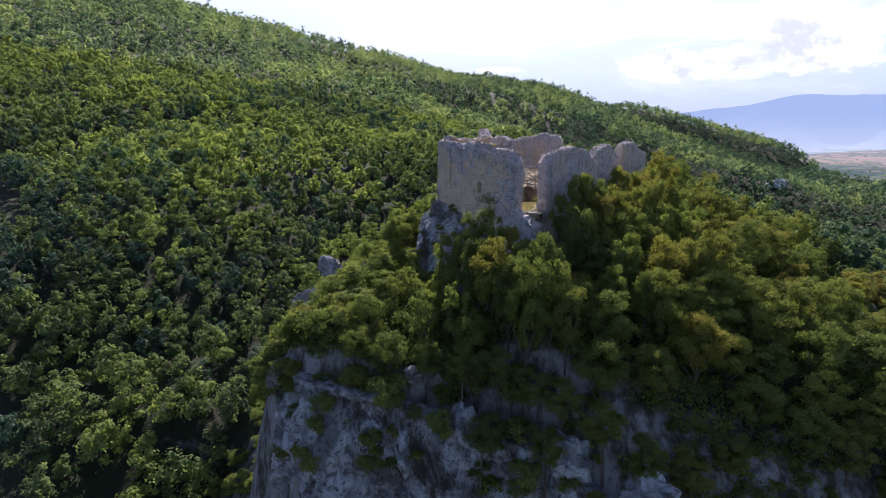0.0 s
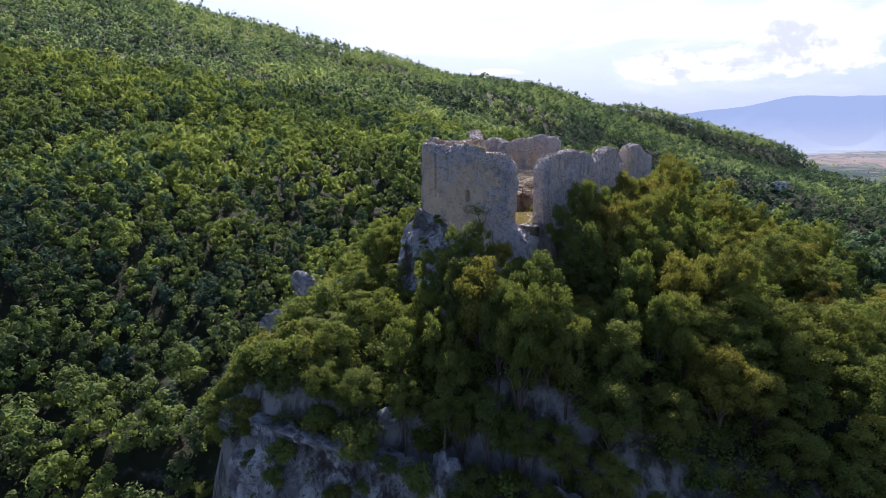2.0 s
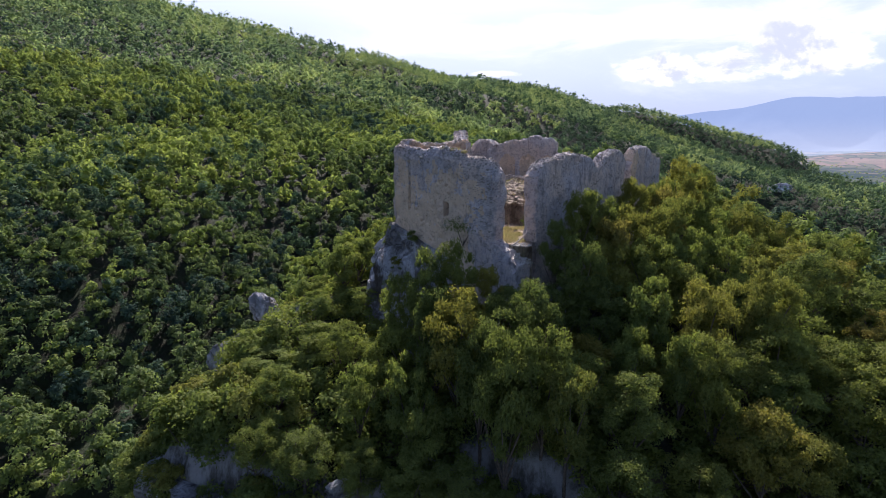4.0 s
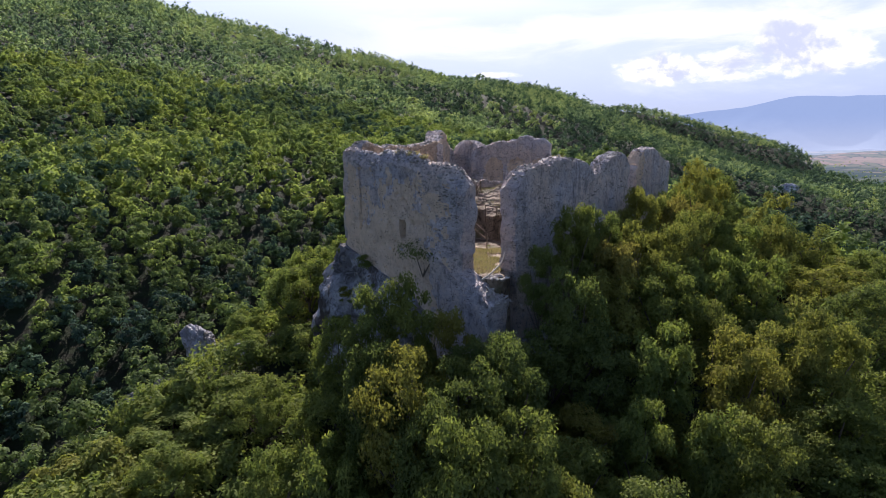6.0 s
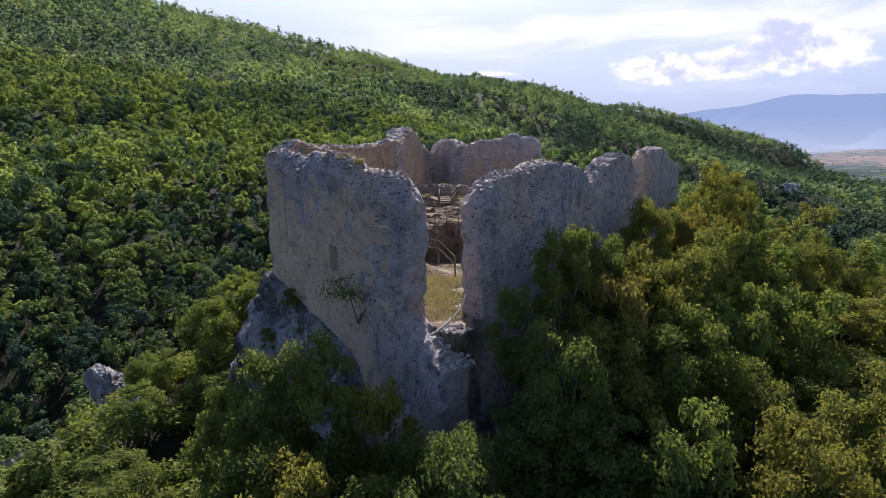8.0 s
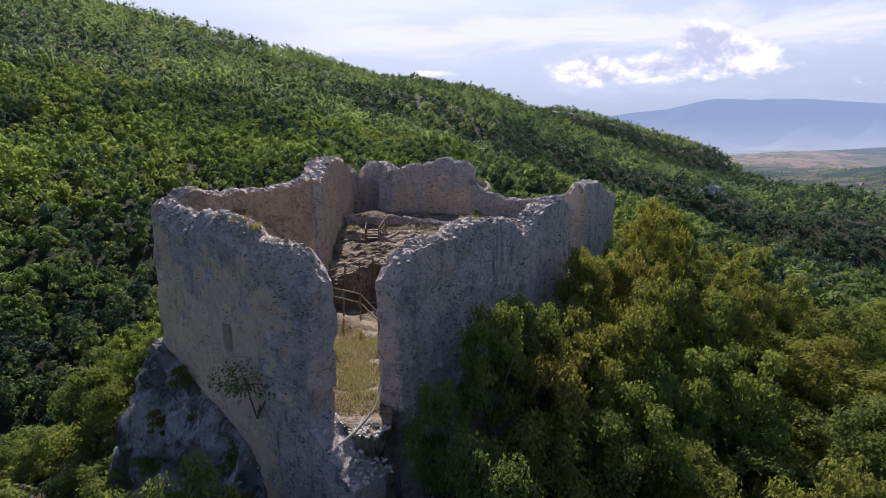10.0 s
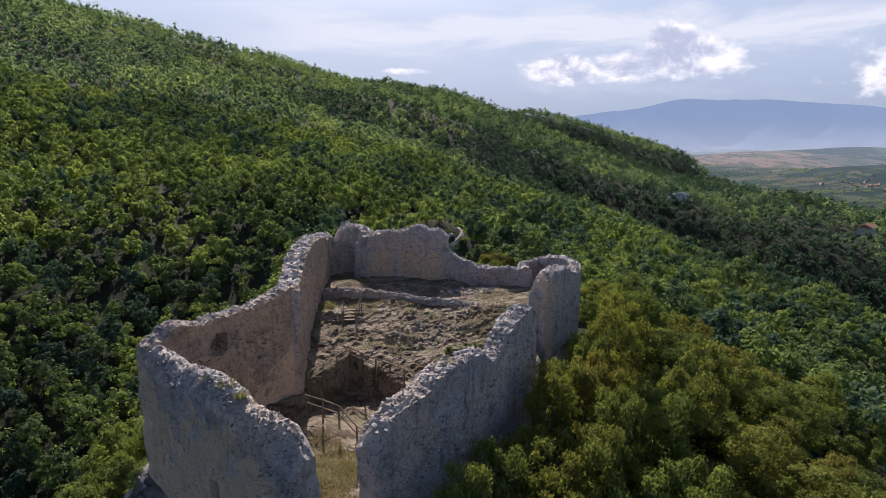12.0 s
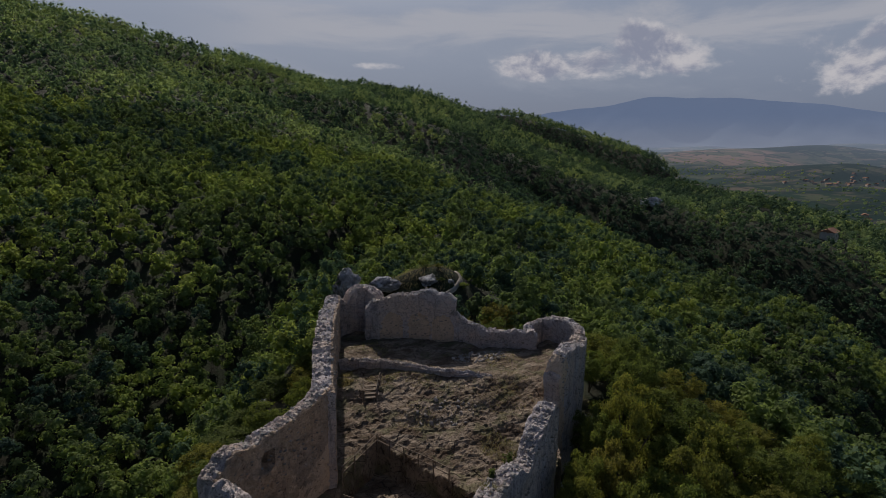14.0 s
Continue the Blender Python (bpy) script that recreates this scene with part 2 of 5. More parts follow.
def leaf_material(name, shades, spread, through=0.45, tip=(0.155, 0.19, 0.055), passed=(1.3, 1.35, 0.85), speckle=0.4):
    """Leaves: shades vary from tree to tree and from leaf to leaf; some light passes through."""
    mat = bpy.data.materials.new(name)
    mat.use_nodes = True
    n = Nodes(mat.node_tree)
    if spread:
        at = place(n)
        stand = n.ramp(n.noise(at, 0.016, 5, 0.62), 0.42, 0.58)
        vary = n.math("ADD", n.math("MULTIPLY", n.ramp(n.noise(at, spread, 3, 0.7), 0.33, 0.67), 0.5), n.math("MULTIPLY", stand, 0.5))
    else:
        vary = n("ShaderNodeObjectInfo", out=5)
    leaf = n("ShaderNodeNewGeometry", out=8)
    ramp = n.tree.nodes.new("ShaderNodeValToRGB")
    while len(ramp.color_ramp.elements) < len(shades):
        ramp.color_ramp.elements.new(0.5)
    for k, shade in enumerate(shades):
        ramp.color_ramp.elements[k].position = k / (len(shades) - 1)
        ramp.color_ramp.elements[k].color = (*shade, 1)
    n.put(ramp.inputs[0], vary)
    colour = n.mix(n.math("MULTIPLY", leaf, speckle), ramp.outputs[0], (*tip, 1))
    dull = n.mix(n.ramp(leaf, 0.0, 0.3, 1.5 * speckle, 0.0), colour, (0.042, 0.056, 0.028, 1))
    top = n("ShaderNodeBsdfDiffuse", dull)
    glow = n("ShaderNodeBsdfTranslucent", n.mix(1.0, dull, (*passed, 1), "MULTIPLY"))
    sheen = n("ShaderNodeBsdfGlossy", (0.6, 0.62, 0.55, 1), 0.55)
    body = n("ShaderNodeMixShader", through, top, glow)
    body = n("ShaderNodeMixShader", 0.008, body, sheen)
    n("ShaderNodeOutputMaterial", body)
    return mat


def plain(colour, second, scale, distance=0.02):
    def build(n):
        at = place(n)
        grain = n.noise(at, scale, 5, 0.6)
        return n.mix(n.ramp(grain, 0.35, 0.65), colour, second), grain, distance

    return build


# inner faces: brown stone, its colour warmed for light bounced off the court
INNER = material("brown_rubble_with_bounce", masonry_look((0.60, 0.43, 0.29, 1), (0.47, 0.37, 0.285, 1), (0.22, 0.165, 0.12, 1), 0.8))
WALL = material("old_lime_masonry", masonry_look((0.73, 0.585, 0.48, 1), (0.60, 0.56, 0.57, 1), (0.17, 0.155, 0.165, 1)))
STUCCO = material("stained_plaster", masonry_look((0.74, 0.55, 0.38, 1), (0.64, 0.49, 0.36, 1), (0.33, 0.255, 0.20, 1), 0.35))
ROCK = material("grey_limestone", rock_look((0.70, 0.69, 0.71, 1), (0.24, 0.235, 0.24, 1), (0.22, 0.16, 0.10, 1)))
COURT = material("trodden_rock", court_look)
GROUND = material("woodland_floor", ground_look, 1.0)


def plain_stone(n):
    grain = n.noise(place(n), 4.0, 5)
    own = n("ShaderNodeObjectInfo", out=5)
    colour = n.mix(own, (0.58, 0.54, 0.49, 1), (0.28, 0.25, 0.215, 1))
    return n.mix(n.math("MULTIPLY", grain, 0.4), colour, (0.30, 0.26, 0.22, 1)), grain, 0.04


def stone_look(n):
    grain = n.noise(place(n), 3.0, 4)
    own = n("ShaderNodeObjectInfo", out=5)
    colour = n.mix(own, (0.43, 0.395, 0.355, 1), (0.17, 0.15, 0.13, 1))
    return n.mix(n.math("MULTIPLY", grain, 0.5), colour, (0.25, 0.22, 0.19, 1)), grain, 0.05


STONE = material("loose_limestone", stone_look)
WHITE_STONE = material("fresh_broken_limestone", plain_stone)
BARK = material("grey_brown_bark", plain((0.13, 0.10, 0.075, 1), (0.06, 0.05, 0.04, 1), 9.0))
WOOD = material("weathered_wood", plain((0.24, 0.19, 0.14, 1), (0.13, 0.10, 0.075, 1), 14.0, 0.005))
GREENS = [(0.084, 0.112, 0.035), (0.116, 0.144, 0.040), (0.144, 0.171, 0.041), (0.177, 0.182, 0.040), (0.228, 0.197, 0.040)]
LEAF = leaf_material("green_leaves", GREENS, 0)
LEAF_WOOD = leaf_material("woodland_leaves", [(0.070, 0.100, 0.060), (0.132, 0.181, 0.070), (0.204, 0.257, 0.078), (0.282, 0.321, 0.088)], 0.11, through=0.5, speckle=0.12)
# far woods and copses: haze painted into the leaves, paler and bluer
LEAF_HAZED = leaf_material("hazed_far_leaves", [(0.082, 0.124, 0.099), (0.155, 0.223, 0.132), (0.246, 0.311, 0.153), (0.346, 0.393, 0.160)], 0.06, through=0.5, speckle=0.12)
LEAF_BUSH = leaf_material("undergrowth_leaves", [(0.086, 0.118, 0.038), (0.148, 0.186, 0.047), (0.210, 0.226, 0.052), (0.287, 0.245, 0.055)], 0.45, speckle=0.25)
# evergreen leaves, also used to paint shade into the gullies
LEAF_DARK = leaf_material("dark_oak_and_shade_leaves", [(0.040, 0.072, 0.062), (0.066, 0.110, 0.070), (0.110, 0.168, 0.079)], 0.11, 0.35, (0.125, 0.192, 0.083), speckle=0.12)
LEAF_RUST = leaf_material("rusty_leaves", [(0.118, 0.158, 0.041), (0.159, 0.179, 0.045), (0.195, 0.168, 0.047)], 0, tip=(0.216, 0.189, 0.050))
GRASS = leaf_material("dry_grass_blades", [(0.40, 0.32, 0.18), (0.31, 0.25, 0.12), (0.23, 0.23, 0.085)], 0.5, 0.35, (0.42, 0.38, 0.20), (1, 1, 0.9))

# ---- noise and mesh helpers ----


def hashed(i, j, k, seed):
    v = (i * 374761393 + j * 668265263 + k * 2147483647 + seed * 1274126177) & 0xFFFFFFFF
    v = ((v ^ (v >> 13)) * 1274126177) & 0xFFFFFFFF
    return ((v ^ (v >> 16)) & 0xFFFF) / 65535.0


def smooth_noise(p, scale, seed=0):
    """Smooth noise from -1 to 1 at points p (n x 3)."""
    q = np.asarray(p, float) / scale
    i = np.floor(q).astype(np.int64)
    f = q - i
    f = f * f * (3 - 2 * f)
    out = 0.0
    for a in (0, 1):
        for b in (0, 1):
            for c in (0, 1):
                w = (f[:, 0] if a else 1 - f[:, 0]) * (f[:, 1] if b else 1 - f[:, 1]) * (f[:, 2] if c else 1 - f[:, 2])
                out = out + w * hashed(i[:, 0] + a, i[:, 1] + b, i[:, 2] + c, seed)
    return out * 2 - 1


def rough_noise(p, scale, octaves=4, seed=0, gain=0.5):
    out, amp = 0.0, 1.0
    for k in range(octaves):
        out = out + amp * smooth_noise(p, scale / 2**k, seed + 17 * k)
        amp *= gain
    return out


def cells(p, size, seed=0):
    q = np.floor(np.asarray(p) / size).astype(np.int64)
    return hashed(q[:, 0], q[:, 1], q[:, 2], seed)


def mesh_from(name, verts, faces, mat, smooth=False, normals=None):
    """A mesh from arrays; faces is n x 4 or n x 3; normals: one for each point, to round the shading of a crown."""
    faces = np.asarray(faces, np.int32)
    verts = np.asarray(verts, np.float32)
    me = bpy.data.meshes.new(name)
    me.vertices.add(len(verts))
    me.vertices.foreach_set("co", verts.ravel())
    n, k = faces.shape
    me.loops.add(n * k)
    me.loops.foreach_set("vertex_index", faces.ravel())
    me.polygons.add(n)
    me.polygons.foreach_set("loop_start", np.arange(0, n * k, k, dtype=np.int32))
    me.polygons.foreach_set("use_smooth", np.full(n, smooth))
    me.update(calc_edges=True)
    if normals is None:
        me.validate()
    else:
        me.attributes.new("custom_normal", "FLOAT_VECTOR", "POINT").data.foreach_set("vector", np.asarray(normals, np.float32).ravel())
        me.update()
    me.materials.append(mat)
    return me


def grid_faces(rows, columns, closed=False):
    """Quads of a grid of rows x columns points; closed joins the last column to the first."""
    i, j = np.meshgrid(np.arange(rows - 1), np.arange(columns if closed else columns - 1), indexing="ij")
    j2 = (j + 1) % columns
    return np.stack([i * columns + j, i * columns + j2, (i + 1) * columns + j2, (i + 1) * columns + j], -1).reshape(-1, 4)


def part(name, me, parent, label=""):
    ob = new(name, me)
    ob.parent = parent
    return tagged(ob, label)


def bm_mesh(name, bm, mat, smooth=False):
    me = bpy.data.meshes.new(name)
    bm.to_mesh(me)
    bm.free()
    for p in me.polygons:
        p.use_smooth = smooth
    me.materials.append(mat)
    return me


# ---- lie of the land ----
def step(v, lo, hi):
    t = np.clip((v - lo) / (hi - lo), 0, 1)
    return t * t * (3 - 2 * t)


def soft_max(a, b, k):
    return k * np.logaddexp(a / k, b / k)


def near_line(x, y, points, width):
    """1 on a line through the points, fading to 0 about a width to either side of it."""
    best = np.full(np.shape(x), 1e9)
    for (x0, y0), (x1, y1) in zip(points, points[1:]):
        t = np.clip(((x - x0) * (x1 - x0) + (y - y0) * (y1 - y0)) / ((x1 - x0) ** 2 + (y1 - y0) ** 2), 0, 1)
        best = np.minimum(best, (x - x0 - t * (x1 - x0)) ** 2 + (y - y0 - t * (y1 - y0)) ** 2)
    return np.exp(-best / width**2)


def crest_line(x, y):
    """How far ahead the crest lies, by the way it is seen from the valley mouth."""
    turn = x / np.clip(y + 5, 20, None)
    return np.interp(turn, [-0.6, -0.46, -0.1, 0.1, 0.2, 0.3, 0.38, 0.46, 0.55, 0.62, 0.71, 0.8, 1.0], [600, 600, 640, 745, 815, 900, 900, 880, 832, 690, 545, 480, 430])


# folds of the mountainside: height, line on the plan, half width
FOLDS = [(1.5, [(90, 420), (120, 300), (125, 190), (165, 150), (200, 110)], 36),
         (-23.6, [(150, 440), (212, 310), (252, 215), (290, 120)], 34),
         (-5, [(-75, 60), (-44, 88), (-15, 120)], 22),
         (10, [(0, 205), (45, 245)], 40),
         (6.8, [(-75, 130), (-60, 165)], 32),
         (12.3, [(325, 320), (350, 350)], 80),
         (-9.4, [(320, 540), (370, 480)], 70),
         (-5.6, [(60, 112), (70, 140)], 30),
         (17.9, [(145, 150), (160, 180)], 30),
         (2.2, [(105, 355), (14, 375)], 34),
         (-42, [(210, 800), (322, 748), (372, 632)], 46),
         (-9, [(-150, 560), (-20, 450), (110, 350)], 36),
         (8, [(-40, 560), (90, 480), (230, 400)], 40)]
CREST_TURN = [-0.7, -0.5, -0.4, -0.3, -0.2, -0.1, 0.0, 0.1, 0.2, 0.3, 0.4, 0.5, 0.6, 0.7, 0.8, 0.95, 1.1]
CREST_LIFT = [24, 24.5, 20.5, 18.7, 8.0, 3.7, -6.4, 3.1, 6.3, 3.7, -1.0, 7.8, 9.8, 7.1, 20.4, 13.8, 8.7]


def land(x, y):
    """Height of the ground: a long wooded mountainside, a spur that carries the ruin, and the plain."""
    x, y = np.asarray(x, float), np.asarray(y, float)
    flat = np.stack([x.ravel(), y.ravel(), 0 * x.ravel()], -1)
    wave = rough_noise(flat, 120, 3, 5).reshape(x.shape)
    left, right = -62.5 - 0.252 * x + 0.208 * y, -50.5 - 0.184 * x + 0.1555 * y
    left = left + (13.5 + 0.036 * x - 0.0265 * y) * step(0.4 * (y - 90) - x, 17, 42)
    side = left + (right - left) * step(x, 110, 300)
    far = np.hypot(x, y)
    side = side + wave * (2 + 3 * step(far, 150, 500))
    # spurs and gullies that run down the mountainside
    side = side + 16 * np.exp(-(((x - 300) / 95) ** 2) - ((y - 905) / 75) ** 2)
    for height, line, width in FOLDS:
        side = side + height * near_line(x, y, line, width)
    # how the crest rises and dips along its length
    turn = x / np.clip(y + 5, 20, None)
    side = side + np.interp(turn, CREST_TURN, CREST_LIFT) * step((y + 5) / crest_line(x, y), 0.45, 1.0)
    # the crest, beyond which the land falls away
    crest = crest_line(x, y)
    side = side - 0.42 * 22 * np.logaddexp(0, (y - crest - 12) / 22)
    level = -97 + rough_noise(flat, 420, 3, 9).reshape(x.shape) * (5 + 9 * step(far, 700, 1500)) + 0.003 * np.clip(far - 1500, 0, None)
    level = level + 62 * np.exp(-(((x - 1750) / 640) ** 2) - ((y - 2000) / 300) ** 2) + 52 * np.exp(-(((x - 3000) / 500) ** 2) - ((y - 2500) / 500) ** 2) + 22 * np.exp(-(((x - 1350) / 260) ** 2) - ((y - 1250) / 130) ** 2)
    side = soft_max(side, level, 6)
    # the spur
    mid = np.interp(y, [20, 35, 65, 105, 160, 250], [3, 5, 11, 20, 42, 85])
    high = np.interp(y, [0, 40, 65, 85, 105, 160, 250, 350], [51, 52, 52, 50, 48, 34, 13, 0])
    s = x - mid
    ridge = high * np.where(s > 0, 1 / (1 + (s / 78) ** 4), 1 / (1 + (np.abs(s) / np.interp(y, [40, 55, 70], [27, 30, 33])) ** np.interp(y, [40, 55, 70], [12, 8, 4]))) + 0.13 * np.clip(s, 0, 32) * step(120 - y, 0, 60) * step(90 - s, 0, 50)
    ridge = ridge - 6 * step(-s, -3, 8) * step(high, 20, 45)
    rag = rough_noise(flat, 9, 3, 3).reshape(x.shape)
    edge = np.interp(x, [-20, -8, 5, 14, 40], [41, 35.8, 34.8, 27, 19]) + rag * 0.8
    soft = np.interp(x, [-20, 6, 20, 60], [0.8, 0.9, 4.2, 7.5])
    front = 1 / (1 + np.exp(-np.clip((y - edge) / soft, -40, 40)))
    hump = 7.6 * np.exp(-(((x - 15) / 10) ** 2) - ((y - 106) / 6) ** 2)
    return side + hump + ridge * front + rag * 0.5 * step(260 - far, 0, 120)


def land_at(x, y):
    return float(land(np.array([x]), np.array([y]))[0])


def spread_axis(lo, hi, fine, low_end, high_end, growth=1.07):
    mid = list(np.arange(lo, hi + 0.01, fine))
    up, d = [], fine
    while (up[-1] if up else hi) < high_end:
        d *= growth
        up.append((up[-1] if up else hi) + d)
    down, d = [], fine
    while (down[-1] if down else lo) > low_end:
        d *= growth
        down.append((down[-1] if down else lo) - d)
    return np.array(down[::-1] + mid + up)


def build_ground():
    xs = spread_axis(-45, 60, 1.4, -4800, 4800, 1.052)
    ys = spread_axis(18, 110, 1.4, -1500, 4800, 1.052)
    gx, gy = np.meshgrid(xs, ys)
    gz = land(gx, gy)
    gz = gz - 30 * step(np.hypot(gx, gy), 900, 1300) * (gy > 0) * (gx > 0.3 * gy)
    me = mesh_from("ground", np.stack([gx, gy, gz], -1).reshape(-1, 3), grid_faces(len(ys), len(xs)), GROUND, True)
    tagged(new("ground", me), "wooded limestone hillside falling to a plain", "ground", kind="structure")


build_ground()

# ---- the ruin ----


def along_line(points, spacing):
    """Points evenly spaced along a rounded line, their lengths from its start, and the level normals to its right."""
    p = np.array(points, float)
    seg = np.hypot(*np.diff(p, axis=0).T)
    at = np.r_[0, np.cumsum(seg)]
    s = np.linspace(0, at[-1], max(4, int(at[-1] / spacing) + 1))
    q = np.stack([np.interp(s, at, p[:, 0]), np.interp(s, at, p[:, 1])], -1)
    for _ in range(3):
        q[1:-1] = (q[:-2] + 2 * q[1:-1] + q[2:]) / 4
    d = np.gradient(q, axis=0)
    d /= np.linalg.norm(d, axis=1)[:, None]
    return q, s, np.stack([d[:, 1], -d[:, 0]], -1)


def ruined_wall(name, line, thick, tops, base, label, seed, carve=None, lean=0.0, ragged=0.22, patch=None):
    """A broken masonry wall along its middle line. tops: (metres along, height) pairs; carve(s, z, side) pushes the face in;
    lean: how much lower the right-hand edge of the top lies."""
    step_m = 0.14
    q, s, nrm = along_line(line, step_m)
    top = np.interp(s, [t[0] for t in tops], [t[1] for t in tops])
    wob = np.stack([s, 0 * s, 0 * s + seed], -1)
    top = top + rough_noise(wob, 1.6, 4, seed) * ragged + (cells(wob, 0.35, seed) - 0.5) * ragged * 0.7
    rows = int((max(t[1] for t in tops) - base) / step_m)
    across = np.linspace(-1, 1, 10)
    v = np.linspace(0, 1, rows)
    cols = 2 * rows + len(across) - 2
    n = len(s)
    off, hei, sgn = np.empty((n, cols)), np.empty((n, cols)), np.empty(cols)
    high = base + (top[:, None] - base) * v[None]
    off[:, :rows], hei[:, :rows], sgn[:rows] = thick / 2, high, 1
    off[:, rows : rows + 8] = -across[None, 1:-1] * thick / 2
    bulge = 0.12 * (1 - across[1:-1] ** 2)
    hei[:, rows : rows + 8] = top[:, None] + bulge - lean * np.clip(-across[1:-1], 0, 1)
    sgn[rows : rows + 8] = 0
    off[:, rows + 8 :], hei[:, rows + 8 :], sgn[rows + 8 :] = -thick / 2, high[:, ::-1], -1
    hei[:, :rows] -= lean * v[None] ** 6
    flat = np.stack([np.repeat(s, cols), off.ravel() * 3, hei.ravel()], -1)
    rel = rough_noise(flat, 1.3, 4, seed + 3).reshape(n, cols) * 0.09
    rel += (cells(flat, 0.27, seed + 5).reshape(n, cols) - 0.5) * 0.05
    holes = (cells(flat, 0.16, seed + 7).reshape(n, cols) > 0.955) & (smooth_noise(flat, 2.2, seed + 8).reshape(n, cols) > -0.25)
    rel -= holes * 0.14
    fade = np.ones(cols)
    off = off + sgn[None] * rel * fade
    if carve:
        ss, side = np.repeat(s[:, None], cols, 1), np.repeat(sgn[None], n, 0)
        off = off - side * carve(ss, hei, side)
    lift = (cells(flat * (1, 1, 0), 0.2, seed + 9).reshape(n, cols) - 0.5) * 0.16 + rough_noise(flat, 0.8, 3, seed + 11).reshape(n, cols) * 0.08
    hei = hei + (sgn[None] == 0) * lift
    # worn ends
    wear = rough_noise(np.stack([0 * hei.ravel(), off.ravel(), hei.ravel()], -1), 1.0, 4, seed + 13).reshape(n, cols) * 0.16
    d = np.stack([-nrm[:, 1], nrm[:, 0]], -1)
    xy = q[:, None, :] + nrm[:, None, :] * off[..., None]
    for k, side in ((0, -1), (n - 1, 1)):
        xy[k] += d[k] * wear[k][:, None]
    verts = np.concatenate([xy, hei[..., None]], -1).reshape(-1, 3)
    faces = [grid_faces(n, cols, True)]
    for k in (0, n - 1):
        # the end: bars of quads from face to face, then over the top
        a = k * cols + np.arange(rows - 1)
        b = k * cols + cols - 1 - np.arange(rows - 1)
        a, b = np.r_[a, k * cols + rows - 1 + np.arange(4)], np.r_[b, k * cols + rows + 8 - np.arange(4)]
        faces.append(np.stack([a, a + 1, b - 1, b], -1) if k else np.stack([b, b - 1, a + 1, a], -1))
    me = mesh_from(name, verts, np.concatenate(faces)[:, ::-1], WALL, False)
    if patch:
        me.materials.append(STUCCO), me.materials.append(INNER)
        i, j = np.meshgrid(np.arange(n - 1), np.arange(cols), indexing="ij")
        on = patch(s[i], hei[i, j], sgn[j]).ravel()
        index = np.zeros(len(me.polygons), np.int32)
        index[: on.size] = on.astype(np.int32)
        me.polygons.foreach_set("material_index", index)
    ob = new(name, me)
    tagged(ob, label, "wall", kind="structure")
    return ob, q, s, top


def wander(s, z, size, seed):
    return rough_noise(np.stack([s.ravel(), z.ravel(), 0 * s.ravel()], -1), size, 5, seed, 0.6).reshape(s.shape)


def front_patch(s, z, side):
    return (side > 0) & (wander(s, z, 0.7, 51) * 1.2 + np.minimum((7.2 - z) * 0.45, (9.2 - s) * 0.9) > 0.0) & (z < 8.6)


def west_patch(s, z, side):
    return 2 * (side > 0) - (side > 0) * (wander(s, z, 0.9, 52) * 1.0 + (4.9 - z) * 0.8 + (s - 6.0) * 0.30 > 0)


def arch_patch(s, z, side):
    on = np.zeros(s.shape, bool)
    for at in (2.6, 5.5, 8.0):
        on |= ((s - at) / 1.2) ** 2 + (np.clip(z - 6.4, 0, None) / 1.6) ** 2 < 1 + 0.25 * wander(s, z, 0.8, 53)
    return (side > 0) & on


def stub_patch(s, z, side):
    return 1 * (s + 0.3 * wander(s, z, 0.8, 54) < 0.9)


def inner_patch(s, z, side):
    return 2 * (side > 0)


def front_carve(s, z, side):
    slit = (np.abs(s - 6.25) < 0.2) & (np.abs(z - 4.9) < 0.5)
    groove = (np.abs(s - 1.9) < 0.2) & (z > 4.4) & (z < 8.7)
    strip = (s < 1.75) * 0.10
    low = np.clip(3.6 - z, 0, 6) * -0.10 * step(s, 5.5, 9.0)
    return (side > 0) * (slit * 0.9 + groove * 0.35 + strip + low)


def foot_carve(s, z, side):
    return (side > 0) * np.clip(3.2 - z, 0, 9) * -0.13 * step(s, 0.2, 2.0)


def niche_carve(s, z, side):
    return (side > 0) * ((np.abs(s - 4.0) < 0.5) & (np.abs(z - 8.35) < 0.6 - 0.4 * np.abs(s - 4.0))) * 0.8


def arches(s, z, side):
    bow = np.zeros_like(s)
    for at in (2.6, 5.5, 8.0):
        inside = ((s - at) / 1.2) ** 2 + (np.clip(z - 6.4, 0, None) / 1.6) ** 2 < 1
        bow = np.maximum(bow, inside * 1.0)
    return (side > 0) * bow * 0.08


MASON = {}
MASON["a"] = ruined_wall("wall_front", [(-0.75, 57.05), (2.5, 53.6), (5.9, 50.35), (7.15, 49.3)], 1.15,
                         [(0, 9.4), (3, 9.3), (5.5, 9.35), (8, 9.0), (10.2, 8.5), (11.1, 7.6)], -4.0,
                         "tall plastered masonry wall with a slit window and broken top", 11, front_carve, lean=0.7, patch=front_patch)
MASON["k"] = ruined_wall("wall_breach_foot", [(5.3, 50.75), (7.1, 49.05), (8.75, 47.5)], 1.35,
                         [(0, 3.4), (2.0, 3.0), (2.9, 2.7), (3.7, 2.3), (4.7, 1.7)], -6.5,
                         "broken foot of the wall below the breach", 24, foot_carve)
MASON["b"] = ruined_wall("wall_west", [(-0.8, 56.9), (0.0, 58.4), (1.9, 60.9), (4.6, 64.5), (4.9, 65.3)], 1.05,
                         [(0, 9.4), (1.5, 9.9), (4, 9.75), (6, 9.6), (8.5, 9.85), (9.5, 10.0)], -3.0,
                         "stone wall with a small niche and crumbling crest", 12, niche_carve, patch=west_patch)
